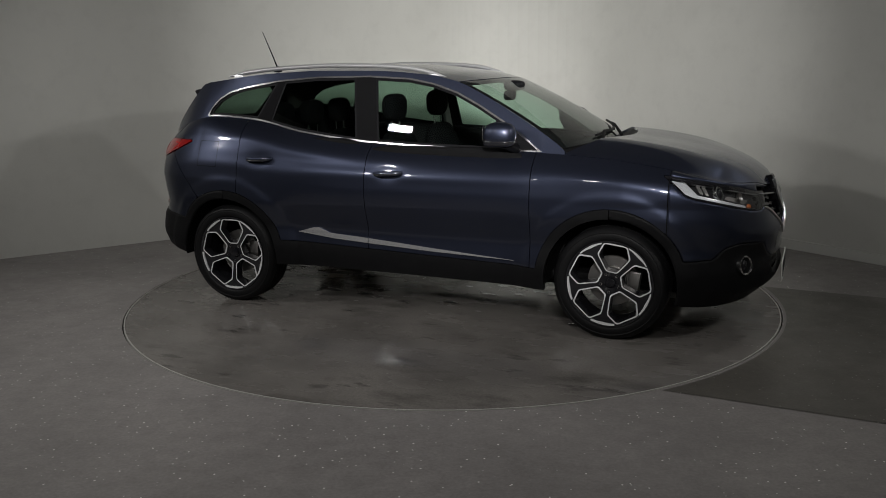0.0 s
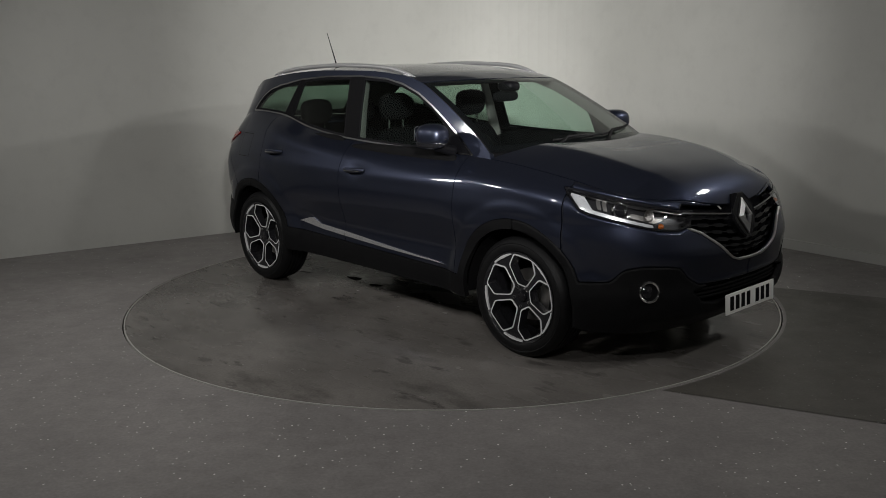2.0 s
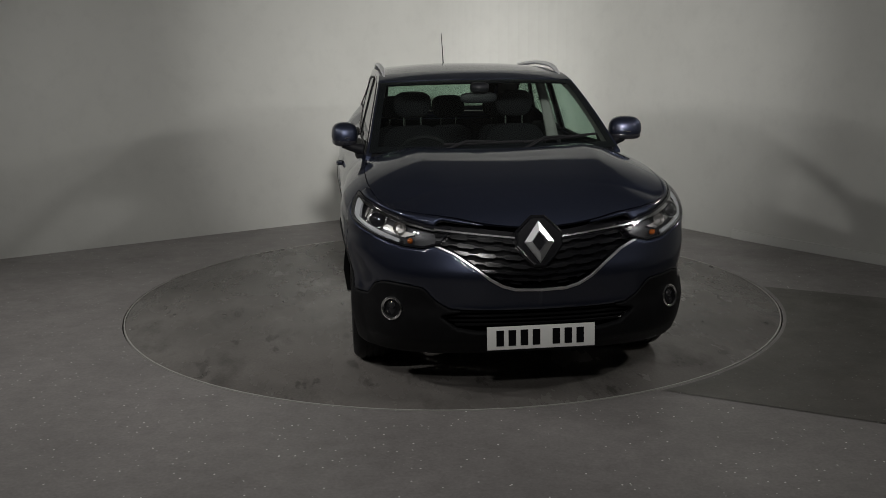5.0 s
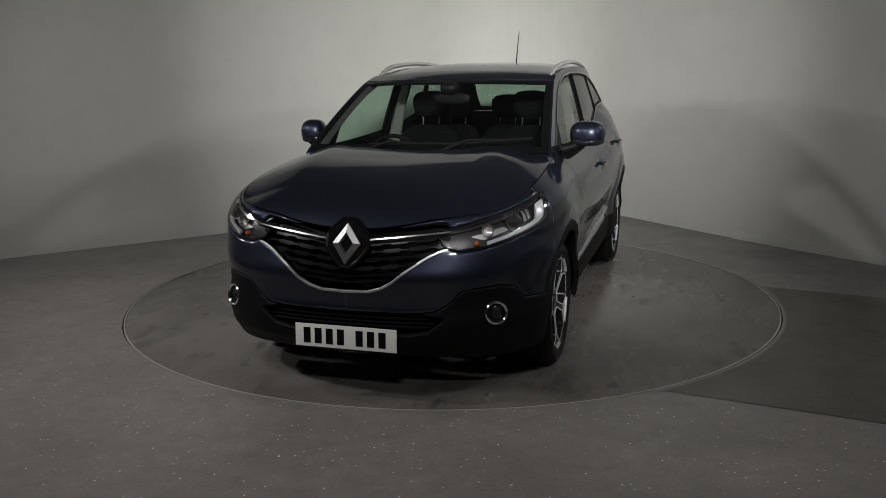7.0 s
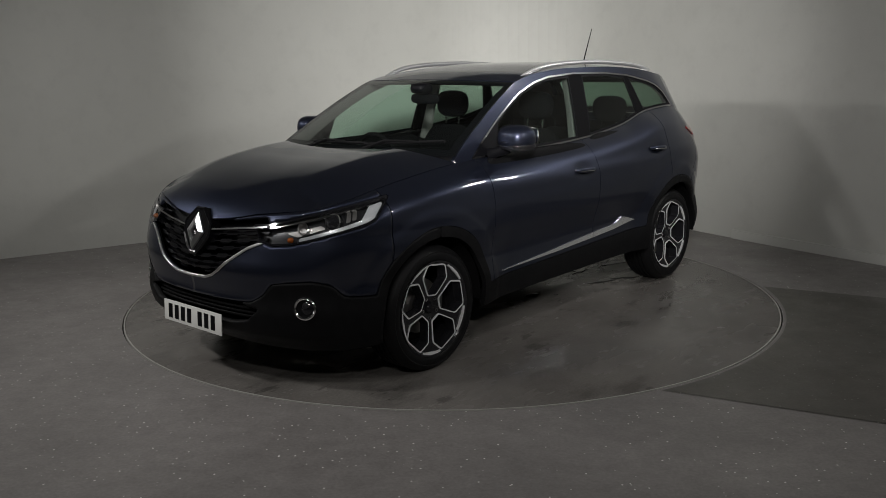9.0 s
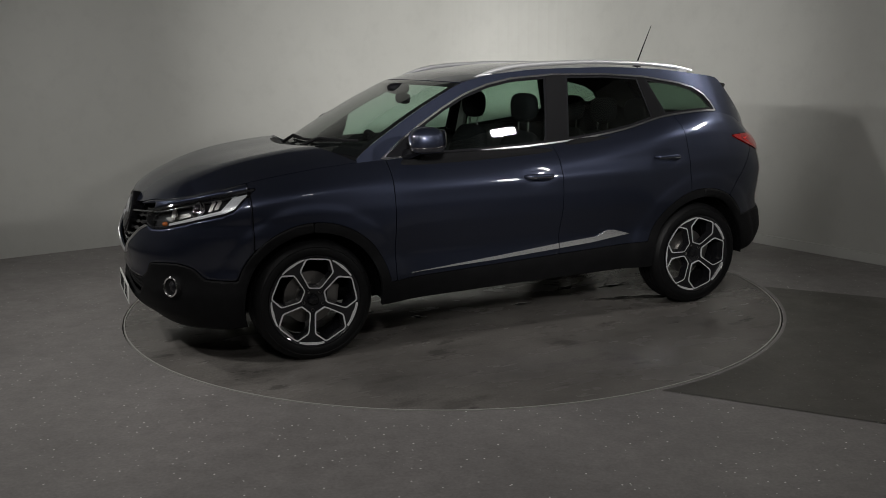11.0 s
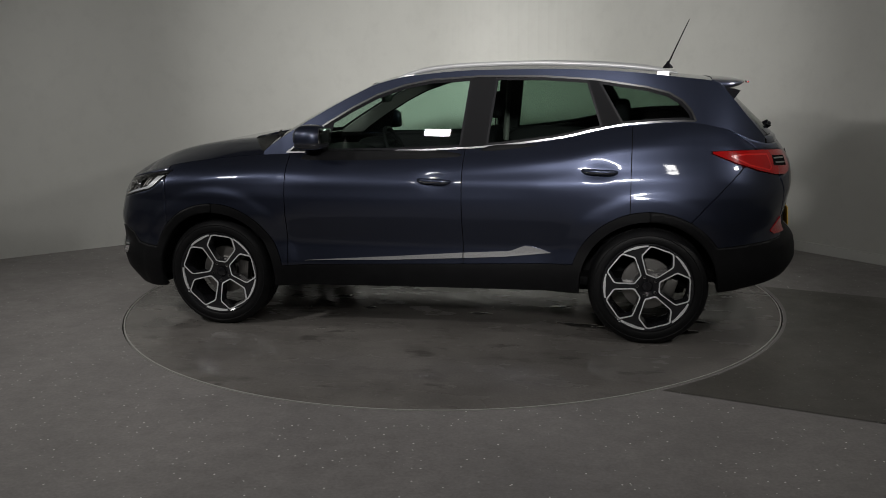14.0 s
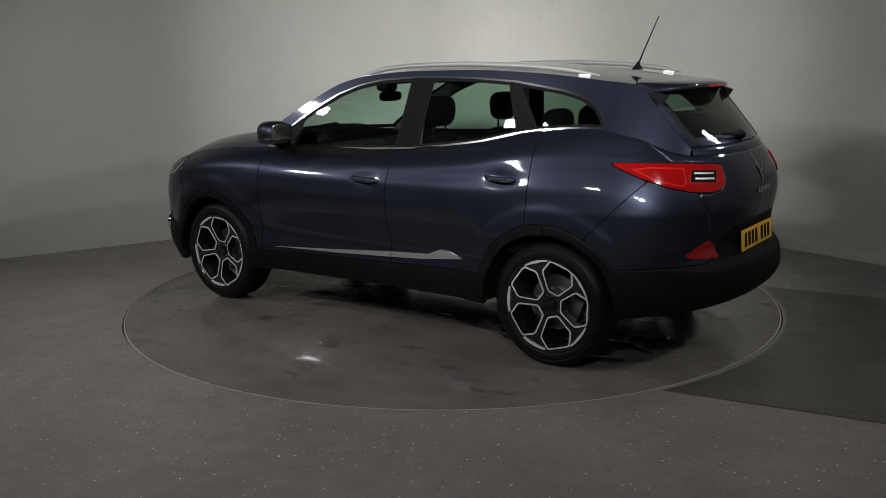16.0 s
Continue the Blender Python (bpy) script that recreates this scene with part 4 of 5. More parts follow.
def build_headlights():
    low = zone([(1.385, 0.966), (1.325, 0.887), (1.27, 0.869), (1.10, 0.840), (0.92, 0.811), (0.80, 0.792), (0.80, 0.808), (0.92, 0.828), (1.10, 0.860), (1.235, 0.884), (1.285, 0.950)], "front")
    top = zone([(1.36, 0.972), (1.2, 0.957), (1.1, 0.942), (0.87, 0.905), (0.58, 0.862), (0.58, 0.848), (0.87, 0.888), (1.1, 0.925), (1.25, 0.945)], "front")
    for s in (1, -1):
        side = (lambda p: p) if s > 0 else (lambda p: other_side(*p))
        body = car_part("headlight", side(cut_panel(tub, lambda x, y, z: headlight(x, y, z) - 0.004, NU, 60, gap=0, offset=-0.045, rim=0, u_range=(0, 0.34))), LAMP_INSIDE, None, "clear headlight with chrome light guide and dark inside")
        cover = car_part("lamp_cover", side(cut_panel(tub, headlight, NU, 60, gap=0.002, offset=0.001, rim=0, u_range=(0, 0.34))), LENS, body, "clear lamp cover")
        cover.visible_shadow = False
        edge = cut_panel(tub, lambda x, y, z: most(headlight(x, y, z), -headlight(x, y, z) - 0.011), 420, 120, gap=0.001, offset=0.0, rim=0.045, u_range=(0, 0.34))
        car_part("lamp_rim", side(edge), GLOSS_BLACK, body)
        car_part("light_guide", side(cut_panel(tub, low, 420, 120, gap=0, offset=-0.014, rim=0.012, u_range=(0, 0.34))), WHITE_TRIM, body, "white and chrome daytime light guide")
        car_part("upper_guide", side(cut_panel(tub, top, 420, 120, gap=0, offset=-0.012, rim=0.012, u_range=(0, 0.34))), CHROME, body, "thin chrome upper strip")
        for k in range(2):
            q = 1.13 + 0.042 * k
            rib = zone([(q, 0.876 + 0.2 * (q - 1.10)), (q + 0.030, 0.882 + 0.2 * (q - 1.10)), (q + 0.034, 0.930 + 0.15 * (q - 1.10)), (q + 0.004, 0.926 + 0.15 * (q - 1.10))], "front")
            piece = cut_panel(tub, rib, 420, 120, gap=0, offset=-0.026, rim=0.008, u_range=(0, 0.34))
            if len(piece[1]) > 3:
                car_part("reflector_rib", side(piece), STEEL, body, "pale ribbed lamp reflector")
        bowl = zone([(0.70, 0.838), (0.95, 0.878), (0.99, 0.862), (0.78, 0.818)], "front")
        car_part("reflector", side(cut_panel(tub, bowl, 420, 120, gap=0, offset=-0.034, rim=0.008, u_range=(0, 0.34))), STEEL, body, "dull chrome lamp reflector")
        for q, z, r, nm, mat in ((1.04, 0.893, 0.034, "projector", CHROME), (0.83, 0.862, 0.026, "reflector_bowl", STEEL), (0.73, 0.802, 0.014, "indicator_bulb", AMBER)):
            at, n = nose_point(q, z, out=-0.03)
            at.y, n.y = at.y * s, n.y * s
            n = (n + Vector((1.2, 0, 0))).normalized()
            bm = bmesh.new()
            if nm == "projector":
                lathe(bm, [(r * 1.25, -0.01), (r * 1.3, 0.012), (r * 1.15, 0.014), (r, 0.006), (r * 0.8, 0.002)], facing(at, n), 28)
                ob = car_bm(nm, bm, mat, body, "round chrome projector ring")
                bm = bmesh.new()
                lathe(bm, [(r, 0.004), (r * 0.8, 0.014), (r * 0.5, 0.021), (0.001, 0.024)], facing(at, n), 24)
                car_bm("projector_lens", bm, GLOSS_BLACK, body, "dark glossy projector lens")
            else:
                lathe(bm, [(r * 1.2, 0.012), (r, 0.008), (r * 0.75, -0.004), (0.001, -0.008)] if mat is STEEL else [(r, -0.005), (r * 0.85, 0.01), (r * 0.5, 0.016), (0.001, 0.018)], facing(at, n), 20)
                car_bm(nm, bm, mat, body)


def build_taillights():
    grey = zone([(0.60, 1.066), (0.80, 1.074), (0.83, 1.022), (0.62, 1.012)], "rear")
    refl = zone([(0.56, 0.622), (0.61, 0.700), (0.66, 0.718), (0.86, 0.652), (0.80, 0.630)], "rear")
    for s in (1, -1):
        side = (lambda p: p) if s > 0 else (lambda p: other_side(*p))
        lamp = car_part("tail_light", side(cut_panel(tub, taillight, 400, 90, gap=0.002, offset=0.007, rim=0.02, u_range=(0.62, 1))), RED, None, "glossy red tail light cluster")
        car_part("tail_light_inset", side(cut_panel(tub, grey, 400, 120, gap=0, offset=0.0085, rim=0.004, u_range=(0.62, 1))), TRIM, lamp, "smoked grey reversing lamp")
        band = zone([(0.86, 1.088), (1.1, 1.096), (1.22, 1.086), (1.08, 1.03), (0.9, 0.998), (0.86, 1.01)], "rear")
        car_part("tail_light_lens", side(cut_panel(tub, lambda x, y, z: most(band(x, y, z), -band(x, y, z) - 0.008), 500, 200, gap=0, offset=0.0085, rim=0.003, u_range=(0.62, 1))), BRIGHT_RED, lamp, "brighter red light guide")
        for dz in (0.012, -0.012):
            bar = zone([(0.63, 1.046 + dz), (0.79, 1.052 + dz), (0.79, 1.044 + dz), (0.63, 1.038 + dz)], "rear")
            car_part("lamp_bar", side(cut_panel(tub, bar, 500, 220, gap=0, offset=0.0095, rim=0.002, u_range=(0.7, 1))), STEEL, lamp)
        car_part("rear_reflector", side(cut_panel(tub, refl, 400, 90, gap=0, offset=0.006, rim=0.012, u_range=(0.62, 1))), RED, None, "red lower bumper reflector")


def build_grille():
    tri = lambda y, k: np.abs(((y * k) % 1.0) - 0.5) * 2
    base = None
    for i, zc in enumerate((0.808, 0.772, 0.736, 0.700, 0.664, 0.628, 0.598)):
        dash = lambda y: np.clip(tri(y + 0.031 * (i % 2), 8) * 7 - 2.2, 0, 1)
        f = lambda x, y, z: most(np.where(x > 1.7, grille_poly(y, z), 1.0) + 0.012, np.abs(z - zc + 0.02 - 0.10 * np.abs(y)) - 0.0035 - 0.006 * dash(y))
        piece = cut_panel(tub, f, 360, 170, gap=0, offset=-0.026, rim=0.02, u_range=(0, 0.16), v_range=(0.45, 1))
        if len(piece[1]) > 6:
            sided("grille_bar", piece, GRILLE_BLACK, "black grille bar")
    vee = cut_panel(tub, lambda x, y, z: most(np.abs(np.where(x > 1.7, grille_poly(y, z), 1.0) - 0.003) - 0.0055, z - 0.778), 400, 190, gap=0, offset=0.007, rim=0.012, u_range=(0, 0.16), v_range=(0.4, 1))
    car_part("grille_surround", both(vee), DULL_CHROME, None, "bright chrome V-shaped grille surround", weld=0.0003)
    up = cut_panel(tub, lambda x, y, z: most(np.abs(z - 0.800 - 0.108 * y) - 0.0038, 0.105 - y, y - 0.485, 1.7 - x), 400, 190, gap=0, offset=0.003, rim=0.02, u_range=(0, 0.16), v_range=(0.4, 1))
    sided("grille_strip", up, WINDOW_CHROME, "thin chrome upper grille strip")
    for z in (0.452, 0.425, 0.398):
        f = lambda x, y, zz: most(intake(x, y, zz) + 0.006, np.abs(zz - z) - 0.006)
        piece = cut_panel(tub, f, 300, 140, gap=0, offset=-0.03, rim=0.02, u_range=(0, 0.16), v_range=(0.1, 0.5))
        car_part("intake_slat", both(piece), CLAD, None, "black lower intake slat", weld=0.0003)


def diamond(bm, at, w, h, band, depth, tilt):
    """A lozenge ring with a sharp ridge, standing in the y-z plane."""
    m = pose(*at, 0, tilt, 0)
    rings = []
    for scale, d in ((1.0, 0.0), (1.0, depth * 0.45), (1 - band * 0.85, depth), (1 - band, depth * 0.45), (1 - band, 0.0)):
        rings.append([bm.verts.new(m @ Vector((d, w * scale * math.cos(k * math.pi / 2), h * scale * math.sin(k * math.pi / 2)))) for k in range(4)])
    for a, b in zip(rings, rings[1:]):
        for k in range(4):
            bm.faces.new((a[k], a[(k + 1) % 4], b[(k + 1) % 4], b[k]))


def build_badges():
    bm = bmesh.new()
    m = pose(2.172, 0, 0.797, 0, -17, 0)
    loop = [(y * 0.96, z * 0.93) for y, z in [(0, 0.128), (0.035, 0.128), (0.075, 0.09), (0.118, 0.045), (0.118, -0.03), (0.075, -0.09), (0.03, -0.135), (0, -0.135)]]
    loop = loop + [(-y, z) for y, z in loop[::-1] if y]
    loops = [[bm.verts.new(m @ Vector((d, y * k, z * k))) for y, z in loop] for d, k in ((-0.05, 1.0), (0.008, 1.0), (0.016, 0.94), (0.012, 0.86))]
    for a, b in zip(loops, loops[1:]):
        for i in range(len(loop)):
            bm.faces.new((a[i], a[(i + 1) % len(loop)], b[(i + 1) % len(loop)], b[i]))
    bm.faces.new(loops[-1])
    car_bm("badge_housing", bm, GRILLE_BLACK, None, "gloss black badge housing", smooth=False)
    bm = bmesh.new()
    diamond(bm, (2.186, 0, 0.792), 0.071, 0.099, 0.54, 0.020, -17)
    car_bm("badge", bm, DULL_CHROME, None, "plain satin chrome diamond badge", smooth=False)
    bm = bmesh.new()
    at, n = nose_point(0.06, 1.02, rear=True)
    diamond(bm, (0, 0, 0), 0.033, 0.046, 0.6, 0.01, 0)
    ob = car_bm("badge", bm, CHROME, None, "plain chrome diamond badge", smooth=False)
    ob.matrix_basis = Matrix.Translation(Vector((at.x - 0.002, 0, 1.02)) - CENTRE) @ pose(0, 0, 0, 0, -12, 180)
    # model name as plain bars
    at, n = nose_point(0.06, 0.93, rear=True)
    for k in range(6):
        bm = bmesh.new()
        box(bm, (0.006, 0.02, 0.026), pose(at.x - 0.003, -0.085 + 0.034 * k, 0.93), 0.002)
        car_bm("nameplate_bar", bm, CHROME, None, "small chrome bar of a nameplate")


def build_plates():
    for x, z, tilt, mat, label, turn in ((2.246, 0.348, -6, PLATE_WHITE, "white front number plate with dark bars", 0), (-2.152, 0.676, 8, PLATE_YELLOW, "yellow rear number plate with dark bars", 180)):
        bm = bmesh.new()
        box(bm, (0.006, 0.52, 0.112), Matrix(), 0.0025)
        ob = car_bm("number_plate", bm, mat, None, label)
        ob.matrix_basis = Matrix.Translation(Vector((x, 0, z)) - CENTRE) @ pose(0, 0, 0, 0, 0, turn) @ pose(0, 0, 0, 0, -3 if turn == 0 else -4, 0)
        ys = [-0.198 + 0.058 * k for k in range(4)] + [0.072 + 0.058 * k for k in range(3)]
        for y in ys:
            bm = bmesh.new()
            box(bm, (0.002, 0.036, 0.076), pose(0.0035, y, 0), 0.0)
            car_bm("plate_bar", bm, BLACK, ob, "", smooth=False)


def build_fogs():
    for s in (1, -1):
        at, n = nose_point(0.83, 0.468, out=0.005)
        at.y, n.y = at.y * s, n.y * s
        n = (n + Vector((0.3, 0, 0))).normalized()
        m = facing(at, n)
        bm = bmesh.new()
        lathe(bm, [(0.056, -0.03), (0.056, 0.008), (0.050, 0.013), (0.044, 0.008), (0.042, -0.02)], m, 36)
        ring = car_bm("fog_lamp", bm, CHROME, None, "round fog lamp in a chrome ring")
        bm = bmesh.new()
        lathe(bm, [(0.043, -0.012), (0.03, -0.002), (0.001, 0.003)], m, 28)
        car_bm("fog_lens", bm, GLOSS_BLACK, ring, "dark glossy fog lamp lens")
        bm = bmesh.new()
        lathe(bm, [(0.018, -0.003), (0.012, 0.006), (0.001, 0.008)], m @ pose(0, 0.012, 0.0), 16)
        car_bm("fog_bulb", bm, LAMP_INSIDE, ring)


build_headlights()
build_taillights()
build_grille()
build_badges()
build_plates()
build_fogs()


# ---- handles, mirrors, rails and small fittings ----
def tub_at(x, z, out=0.0):
    """The lower body's left side at (x, z)."""
    u = np.linspace(0.1, 0.9, 1500)
    x0 = 2.22 * np.interp(u, PLAN_S, PLAN_X)
    lo, hi = low_z(x0), top_z(x0)
    p = tub(u, np.clip((z - lo) / (hi - lo), 0, 1))
    i = int(np.argmin(np.abs(p[:, 0] - x)))
    return Vector((x, p[i, 1] + out, z))


def build_handles():
    for x, z in HANDLES:
        for s in (1, -1):
            bm = bmesh.new()
            pts, rad = [], []
            for k in range(13):
                t = -1 + k / 6
                p = tub_at(x + 0.098 * t, z + 0.004 * t, 0.037 * (1 - t ** 4) + 0.001)
                pts.append((p.x, p.y * s, p.z))
                rad.append(0.0165 * (1 - 0.45 * t ** 6))
            tube(bm, pts, rad, 10, 0.75)
            h = car_bm("door_handle", bm, PAINT, None, "body-coloured door handle")
            bm = bmesh.new()
            for q, w in ((pts, 0.004),):
                tube(bm, [(a, b + 0.012 * s, c - 0.004) for a, b, c in q[1:-1]], w * 0.6, 6)
            car_bm("handle_strip", bm, CHROME, h, "thin chrome handle strip")


def build_side_strips():
    poly = polygon_distance([(0.78, 0.437), (0.2, 0.478), (-0.254, 0.514), (-0.53, 0.532), (-0.615, 0.566), (-0.66, 0.562), (-0.775, 0.528), (-0.5, 0.497), (-0.254, 0.482), (0.2, 0.457)])
    for lo, hi in ((-0.247, 1.0), (-1.0, -0.253)):
        f = lambda x, y, z: most(poly(x, z), x - hi, lo - x)
        piece = cut_panel(tub, f, 700, 260, gap=0, offset=0.009, rim=0.012, u_range=(0.25, 0.72), v_range=(0.05, 0.5))
        sided("door_strip", piece, STRIP_CHROME, "polished chrome lower door strip")
    # fuel flap outline on the right-hand rear wing
    flap = lambda x, y, z: np.maximum(np.abs(x + 1.475), np.abs(z - 1.03)) - 0.085
    piece = cut_panel(tub, lambda x, y, z: most(flap(x, y, z), -flap(x, y, z) - 0.004), 900, 300, gap=0, offset=0.0008, rim=0, u_range=(0.72, 0.9), v_range=(0.5, 1))
    car_part("fuel_flap_seam", other_side(*piece), BLACK, None, "thin dark fuel flap seam")


def shell_box(bm, c, size, m, power=3.2, n=18, taper=0.0):
    """A cushion-like rounded block."""
    rows = []
    for i in range(n + 1):
        a = -math.pi / 2 + math.pi * i / n
        row = []
        for j in range(2 * n):
            b = 2 * math.pi * j / (2 * n)
            f = lambda t: math.copysign(abs(t) ** (2 / power), t)
            x, y, z = f(math.cos(a)) * f(math.cos(b)), f(math.cos(a)) * f(math.sin(b)), f(math.sin(a))
            k = 1 - taper * z
            row.append(bm.verts.new(m @ Vector((c[0] + x * size[0] / 2 * k, c[1] + y * size[1] / 2 * k, c[2] + z * size[2] / 2))))
        rows.append(row)
    for p, q in zip(rows, rows[1:]):
        for j in range(2 * n):
            vs = (p[j], p[(j + 1) % (2 * n)], q[(j + 1) % (2 * n)], q[j])
            bm.faces.new(vs)
    bmesh.ops.remove_doubles(bm, verts=bm.verts, dist=1e-5)


def build_mirrors():
    for s in (1, -1):
        # the right-hand mirror is folded in a little
        wide = 0.205 if s > 0 else 0.155
        m = pose(0.655, (0.905 if s > 0 else 0.872) * s, 1.195, 0, 0, -10 * s)
        bm = bmesh.new()
        shell_box(bm, (0, 0, 0.008), (0.195, wide, 0.14), m, 2.7, 14, 0.06)
        cap = car_bm("door_mirror", bm, PAINT, None, "body-coloured door mirror with black base")
        bm = bmesh.new()
        shell_box(bm, (-0.004, 0, -0.04), (0.19, wide - 0.01, 0.06), m, 3.0, 12)
        car_bm("mirror_base", bm, GLOSS_BLACK, cap, "black lower mirror housing")
        bm = bmesh.new()
        tube(bm, [(0.72, 0.76 * s, 1.105), (0.71, 0.82 * s, 1.12), (0.69, 0.88 * s, 1.145)], [0.035, 0.028, 0.03], 10, 0.8)
        car_bm("mirror_foot", bm, BLACK, cap)
        bm = bmesh.new()
        shell_box(bm, (-0.094, 0, 0.01), (0.008, wide - 0.045, 0.10), m, 4.0, 10)
        car_bm("mirror_glass", bm, CHROME, cap, "silvered mirror glass")
        bm = bmesh.new()
        tube(bm, [tuple(m @ Vector((0.098 - 0.06 * t * t, (wide / 2 - 0.008) * t, -0.014))) for t in (-1, -0.6, -0.2, 0.2, 0.6, 1)], 0.004, 6)
        car_bm("mirror_strip", bm, CHROME, cap)


def build_roof_fittings():
    for s in (1, -1):
        pts, rad = [], []
        rail = spline([(0.20, 1.528), (0.12, 1.555), (-0.08, 1.592), (-0.35, 1.607), (-0.6, 1.611), (-0.9, 1.602), (-1.13, 1.588), (-1.35, 1.563), (-1.46, 1.543)])
        for k in range(41):
            x = 0.20 - 1.66 * k / 40
            pts.append((x, s * (0.597 - 0.03 * max(-x - 0.4, 0) ** 1.4 - 0.02 * max(x + 0.1, 0)), float(rail(x))))
            rad.append(0.015 * min(1, 0.35 + 0.65 * min(k, 40 - k) / 4))
        bm = bmesh.new()
        tube(bm, pts, rad, 10, 1.1)
        ob = car_bm("roof_rail", bm, SATIN, None, "satin silver roof rail")
        for x in (0.10, -1.38):
            bm = bmesh.new()
            i = min(range(41), key=lambda k: abs(pts[k][0] - x))
            box(bm, (0.07, 0.018, 0.04), pose(pts[i][0], pts[i][1], pts[i][2] - 0.024), 0.006)
            car_bm("rail_foot", bm, SATIN, ob)
    bm = bmesh.new()
    lathe(bm, [(0.032, 0.0), (0.028, 0.012), (0.012, 0.03), (0.006, 0.045), (0.001, 0.047)], pose(-1.42, 0, 1.565), 16)
    base = car_bm("aerial", bm, BLACK, None, "black whip aerial")
    bm = bmesh.new()
    tube(bm, [(-1.425, 0, 1.60), (-1.45, 0, 1.66), (-1.54, 0, 1.863)], [0.006, 0.0045, 0.0025], 8)
    car_bm("aerial_rod", bm, BLACK, base)
    for v0, v1, u0, u1 in ((-0.42, 0.22, 0.035, 0.05), (0.20, 0.86, 0.04, 0.115)):
        v = np.linspace(v0, v1, 12)
        p = screen(np.linspace(u0, u1, 12), v)
        bm = bmesh.new()
        tube(bm, [(a + 0.004, b, c + 0.016) for a, b, c in p], 0.008, 6)
        w = car_bm("wiper", bm, CLAD, None, "black windscreen wiper")
        bm = bmesh.new()
        q = screen(np.array([0.0]), np.array([v0 - 0.02]))[0]
        tube(bm, [(q[0] + 0.03, q[1], q[2] + 0.0), (p[3][0] + 0.012, p[3][1], p[3][2] + 0.03), (p[7][0] + 0.005, p[7][1], p[7][2] + 0.022)], [0.012, 0.009, 0.006], 6)
        car_bm("wiper_arm", bm, CLAD, w)
    # rear wiper
    q = [backlight(np.array([0.93 - 0.05 * t]), np.array([0.0 + 0.42 * t]))[0] for t in (0, 0.5, 1)]
    bm = bmesh.new()
    tube(bm, [(a - 0.02, b, c + 0.01) for a, b, c in q], [0.016, 0.011, 0.007], 6)
    w = car_bm("rear_wiper", bm, BLACK, None, "black rear wiper")
    bm = bmesh.new()
    lathe(bm, [(0.026, -0.02), (0.024, 0.012), (0.001, 0.016)], facing(Vector((q[0][0] - 0.012, 0, q[0][2] + 0.008)), Vector((-1, 0, 0.6)).normalized()), 16)
    car_bm("wiper_boss", bm, BLACK, w)


# ---- the cabin ----
def seat(name, x, y, w, base_z, back_top, lean, label, pillow=True, fabric=None):
    bm = bmesh.new()
    shell_box(bm, (x + 0.24, y, base_z), (0.54, w, 0.16), Matrix(), 4.0, 12)
    ob = car_bm(name, bm, CLOTH, None, label)
    bm = bmesh.new()
    h = back_top - base_z
    m = pose(x, y, base_z, 0, -lean, 0)
    shell_box(bm, (0, 0, h / 2), (0.13, w, h), m, 3.6, 12, 0.06)
    car_bm("backrest", bm, CLOTH, ob)
    if pillow:
        top = m @ Vector((0, 0, h))
        bm = bmesh.new()
        shell_box(bm, (top.x - 0.005, y, back_top + 0.125), (0.11, 0.27, 0.19), Matrix(), 2.9, 12, -0.04)
        car_bm("headrest", bm, CLOTH, ob)
        for k in (-0.062, 0.062):
            bm = bmesh.new()
            tube(bm, [(top.x, y + k, back_top - 0.03), (top.x - 0.005, y + k, back_top + 0.08)], 0.0065, 8)
            car_bm("headrest_post", bm, CHROME, ob, "chrome headrest post")
    return ob


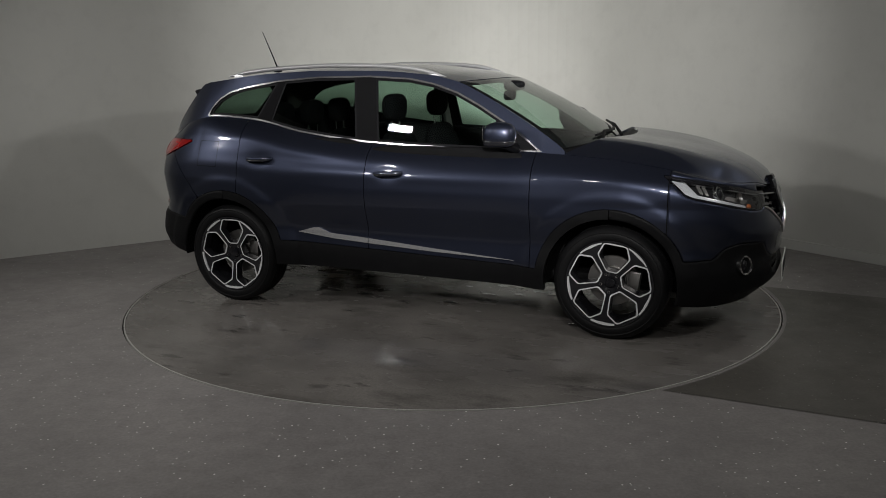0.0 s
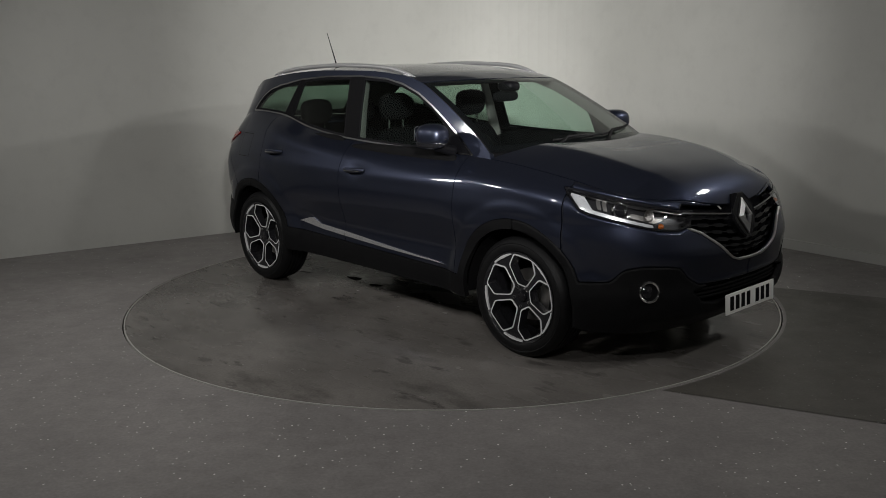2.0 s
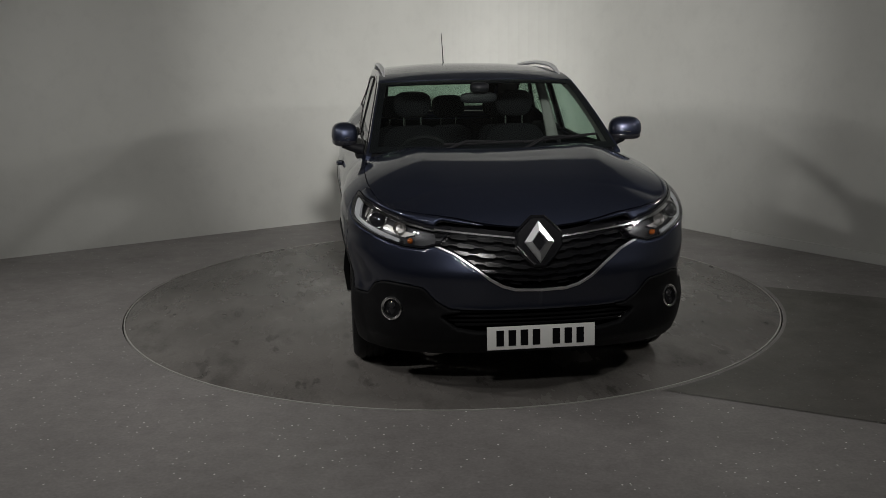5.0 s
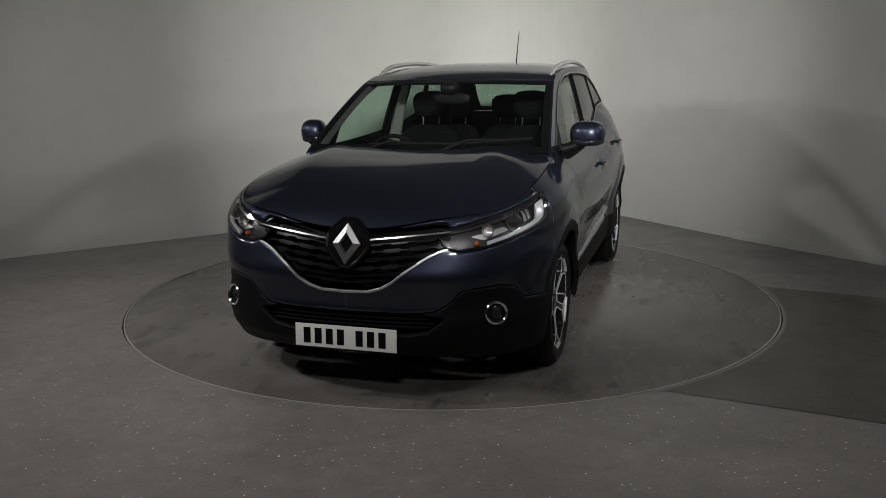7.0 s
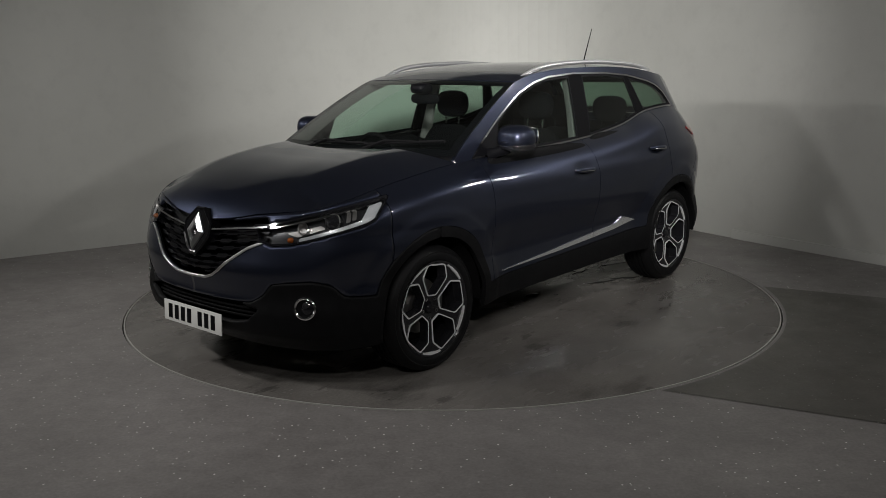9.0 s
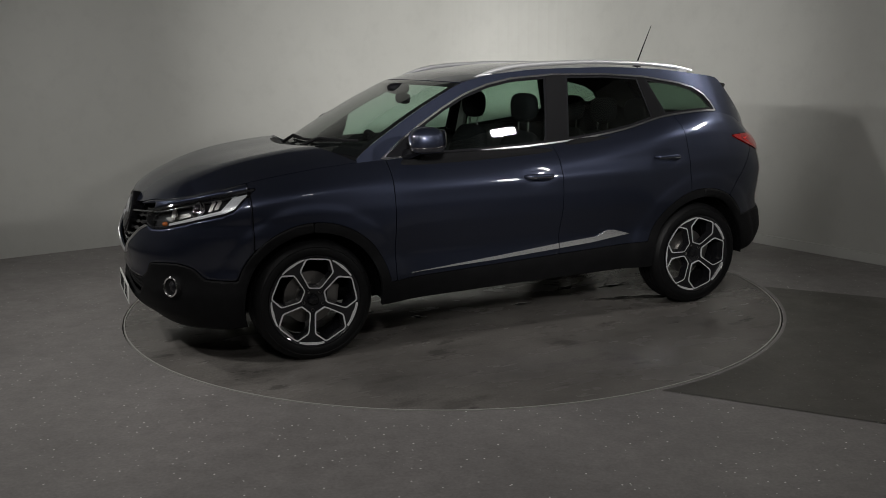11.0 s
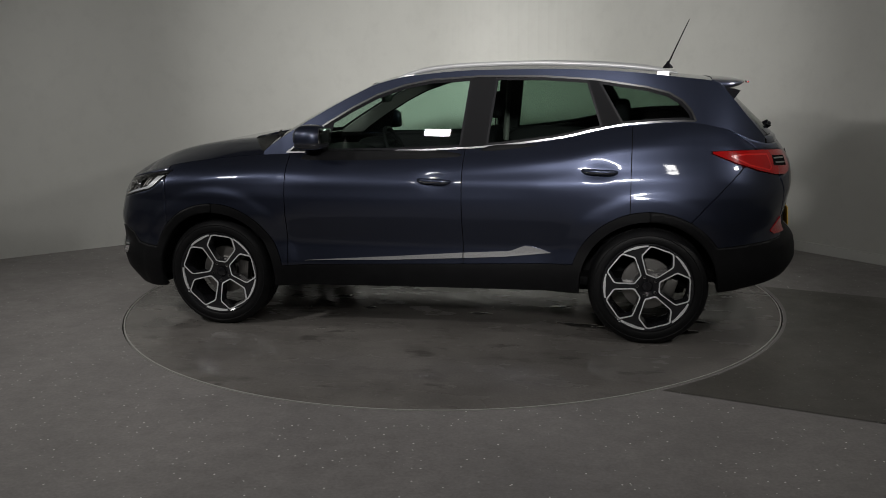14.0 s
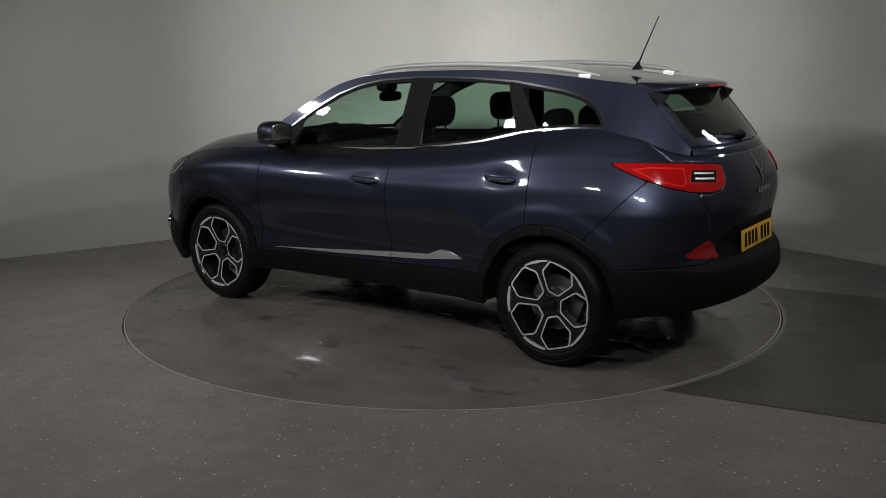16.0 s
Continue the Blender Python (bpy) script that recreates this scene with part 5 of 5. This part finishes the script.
def build_cabin():
    bm = bmesh.new()
    box(bm, (2.9, 1.4, 0.06), pose(-0.2, 0, 0.33), 0.02)
    box(bm, (0.7, 1.15, 0.30), pose(-1.5, 0, 0.62), 0.05)
    box(bm, (0.5, 1.2, 0.4), pose(1.35, 0, 0.6), 0.05)
    box(bm, (3.3, 1.0, 0.10), pose(0.1, 0, 0.27), 0.03)
    car_bm("floor_pan", bm, CABIN, None, "dark underbody and cabin floor")
    # under-tray that closes the body below, clear of the wheels
    u = np.linspace(0, 1, 181)
    low = tub(u, np.zeros_like(u))
    near = np.minimum(np.abs(low[:, 0] - AXLE), np.abs(low[:, 0] + AXLE)) < 0.41
    wide = np.where(near, np.minimum(low[:, 1], 0.56), low[:, 1] * 0.985)
    rows = [np.stack([low[:, 0] * 0.992, k * wide, low[:, 2] + 0.012], -1) for k in (-1, -0.5, 0, 0.5, 1)]
    verts = [tuple(p) for r in rows for p in r]
    faces = [(k * 181 + i, k * 181 + i + 1, (k + 1) * 181 + i + 1, (k + 1) * 181 + i) for k in range(4) for i in range(180)]
    car_part("under_tray", (verts, faces), CLAD, None, "black plastic under-tray", smooth=False)
    for y in (0.37, -0.37):
        seat("front_seat", -0.10, y, 0.50, 0.56, 1.20, 15, "charcoal fabric front seat with headrest")
    for y in (0.42, 0.0, -0.42):
        seat("rear_seat", -0.98, y, 0.43, 0.58, 1.14, 16, "charcoal fabric rear seat with headrest")
    bm = bmesh.new()
    shell_box(bm, (0.80, 0, 0.88), (0.56, 1.40, 0.36), Matrix(), 3.6, 16)
    dash = car_bm("dashboard", bm, CABIN, None, "black moulded dashboard")
    bm = bmesh.new()
    shell_box(bm, (0.62, -0.37, 1.045), (0.24, 0.36, 0.10), Matrix(), 2.8, 12)
    car_bm("instrument_hood", bm, CABIN, dash)
    bm = bmesh.new()
    m = pose(0.47, -0.37, 0.995, 0, -66, 0)
    n = 40
    ring = [[bm.verts.new(m @ Vector(((0.182 + 0.014 * math.cos(b)) * math.cos(a), (0.182 + 0.014 * math.cos(b)) * math.sin(a), 0.014 * math.sin(b)))) for b in [2 * math.pi * j / 8 for j in range(8)]] for a in [2 * math.pi * i / n for i in range(n)]]
    for i in range(n):
        for j in range(8):
            bm.faces.new((ring[i][j], ring[(i + 1) % n][j], ring[(i + 1) % n][(j + 1) % 8], ring[i][(j + 1) % 8]))
    box(bm, (0.10, 0.30, 0.02), m, 0.008)
    box(bm, (0.16, 0.05, 0.02), m @ pose(-0.08, 0, 0), 0.008)
    car_bm("steering_wheel", bm, CABIN, None, "black steering wheel")
    bm = bmesh.new()
    shell_box(bm, (0.43, 0.0, 1.395), (0.03, 0.24, 0.07), Matrix(), 3.2, 10)
    rv = car_bm("rear_view_mirror", bm, BLACK, None, "black cabin rear-view mirror")
    bm = bmesh.new()
    shell_box(bm, (0.46, 0.0, 1.46), (0.14, 0.12, 0.07), Matrix(), 3.0, 10)
    car_bm("sensor_pod", bm, BLACK, rv)
    for s in (1, -1):
        bm = bmesh.new()
        shell_box(bm, (0.24, 0.765 * s, 0.82), (1.15, 0.09, 0.58), Matrix(), 6, 12)
        car_bm("door_card", bm, CABIN, None, "black inner door panel")
        bm = bmesh.new()
        shell_box(bm, (-0.75, 0.735 * s, 0.86), (0.92, 0.09, 0.58), Matrix(), 6, 12)
        car_bm("door_card", bm, CABIN, None, "black inner door panel")
        bm = bmesh.new()
        tube(bm, [(-0.29, 0.67 * s, 1.06), (-0.31, 0.62 * s, 1.3), (-0.33, 0.565 * s, 1.5)], [0.045, 0.036, 0.032], 8, 0.5)
        car_bm("pillar_cover", bm, HEADLINER, None, "grey inner pillar cover")


build_handles()
build_side_strips()
build_mirrors()
build_roof_fittings()
build_cabin()


# ---- what moves ----
def motions():
    rows = [(0.5 * i, pose(0, 0, 0, 0, 0, -22.196 - 12.105 * 0.5 * i)) for i in range(33)]
    walk(CAR, rows)
    walk(TURNTABLE, rows)


motions()
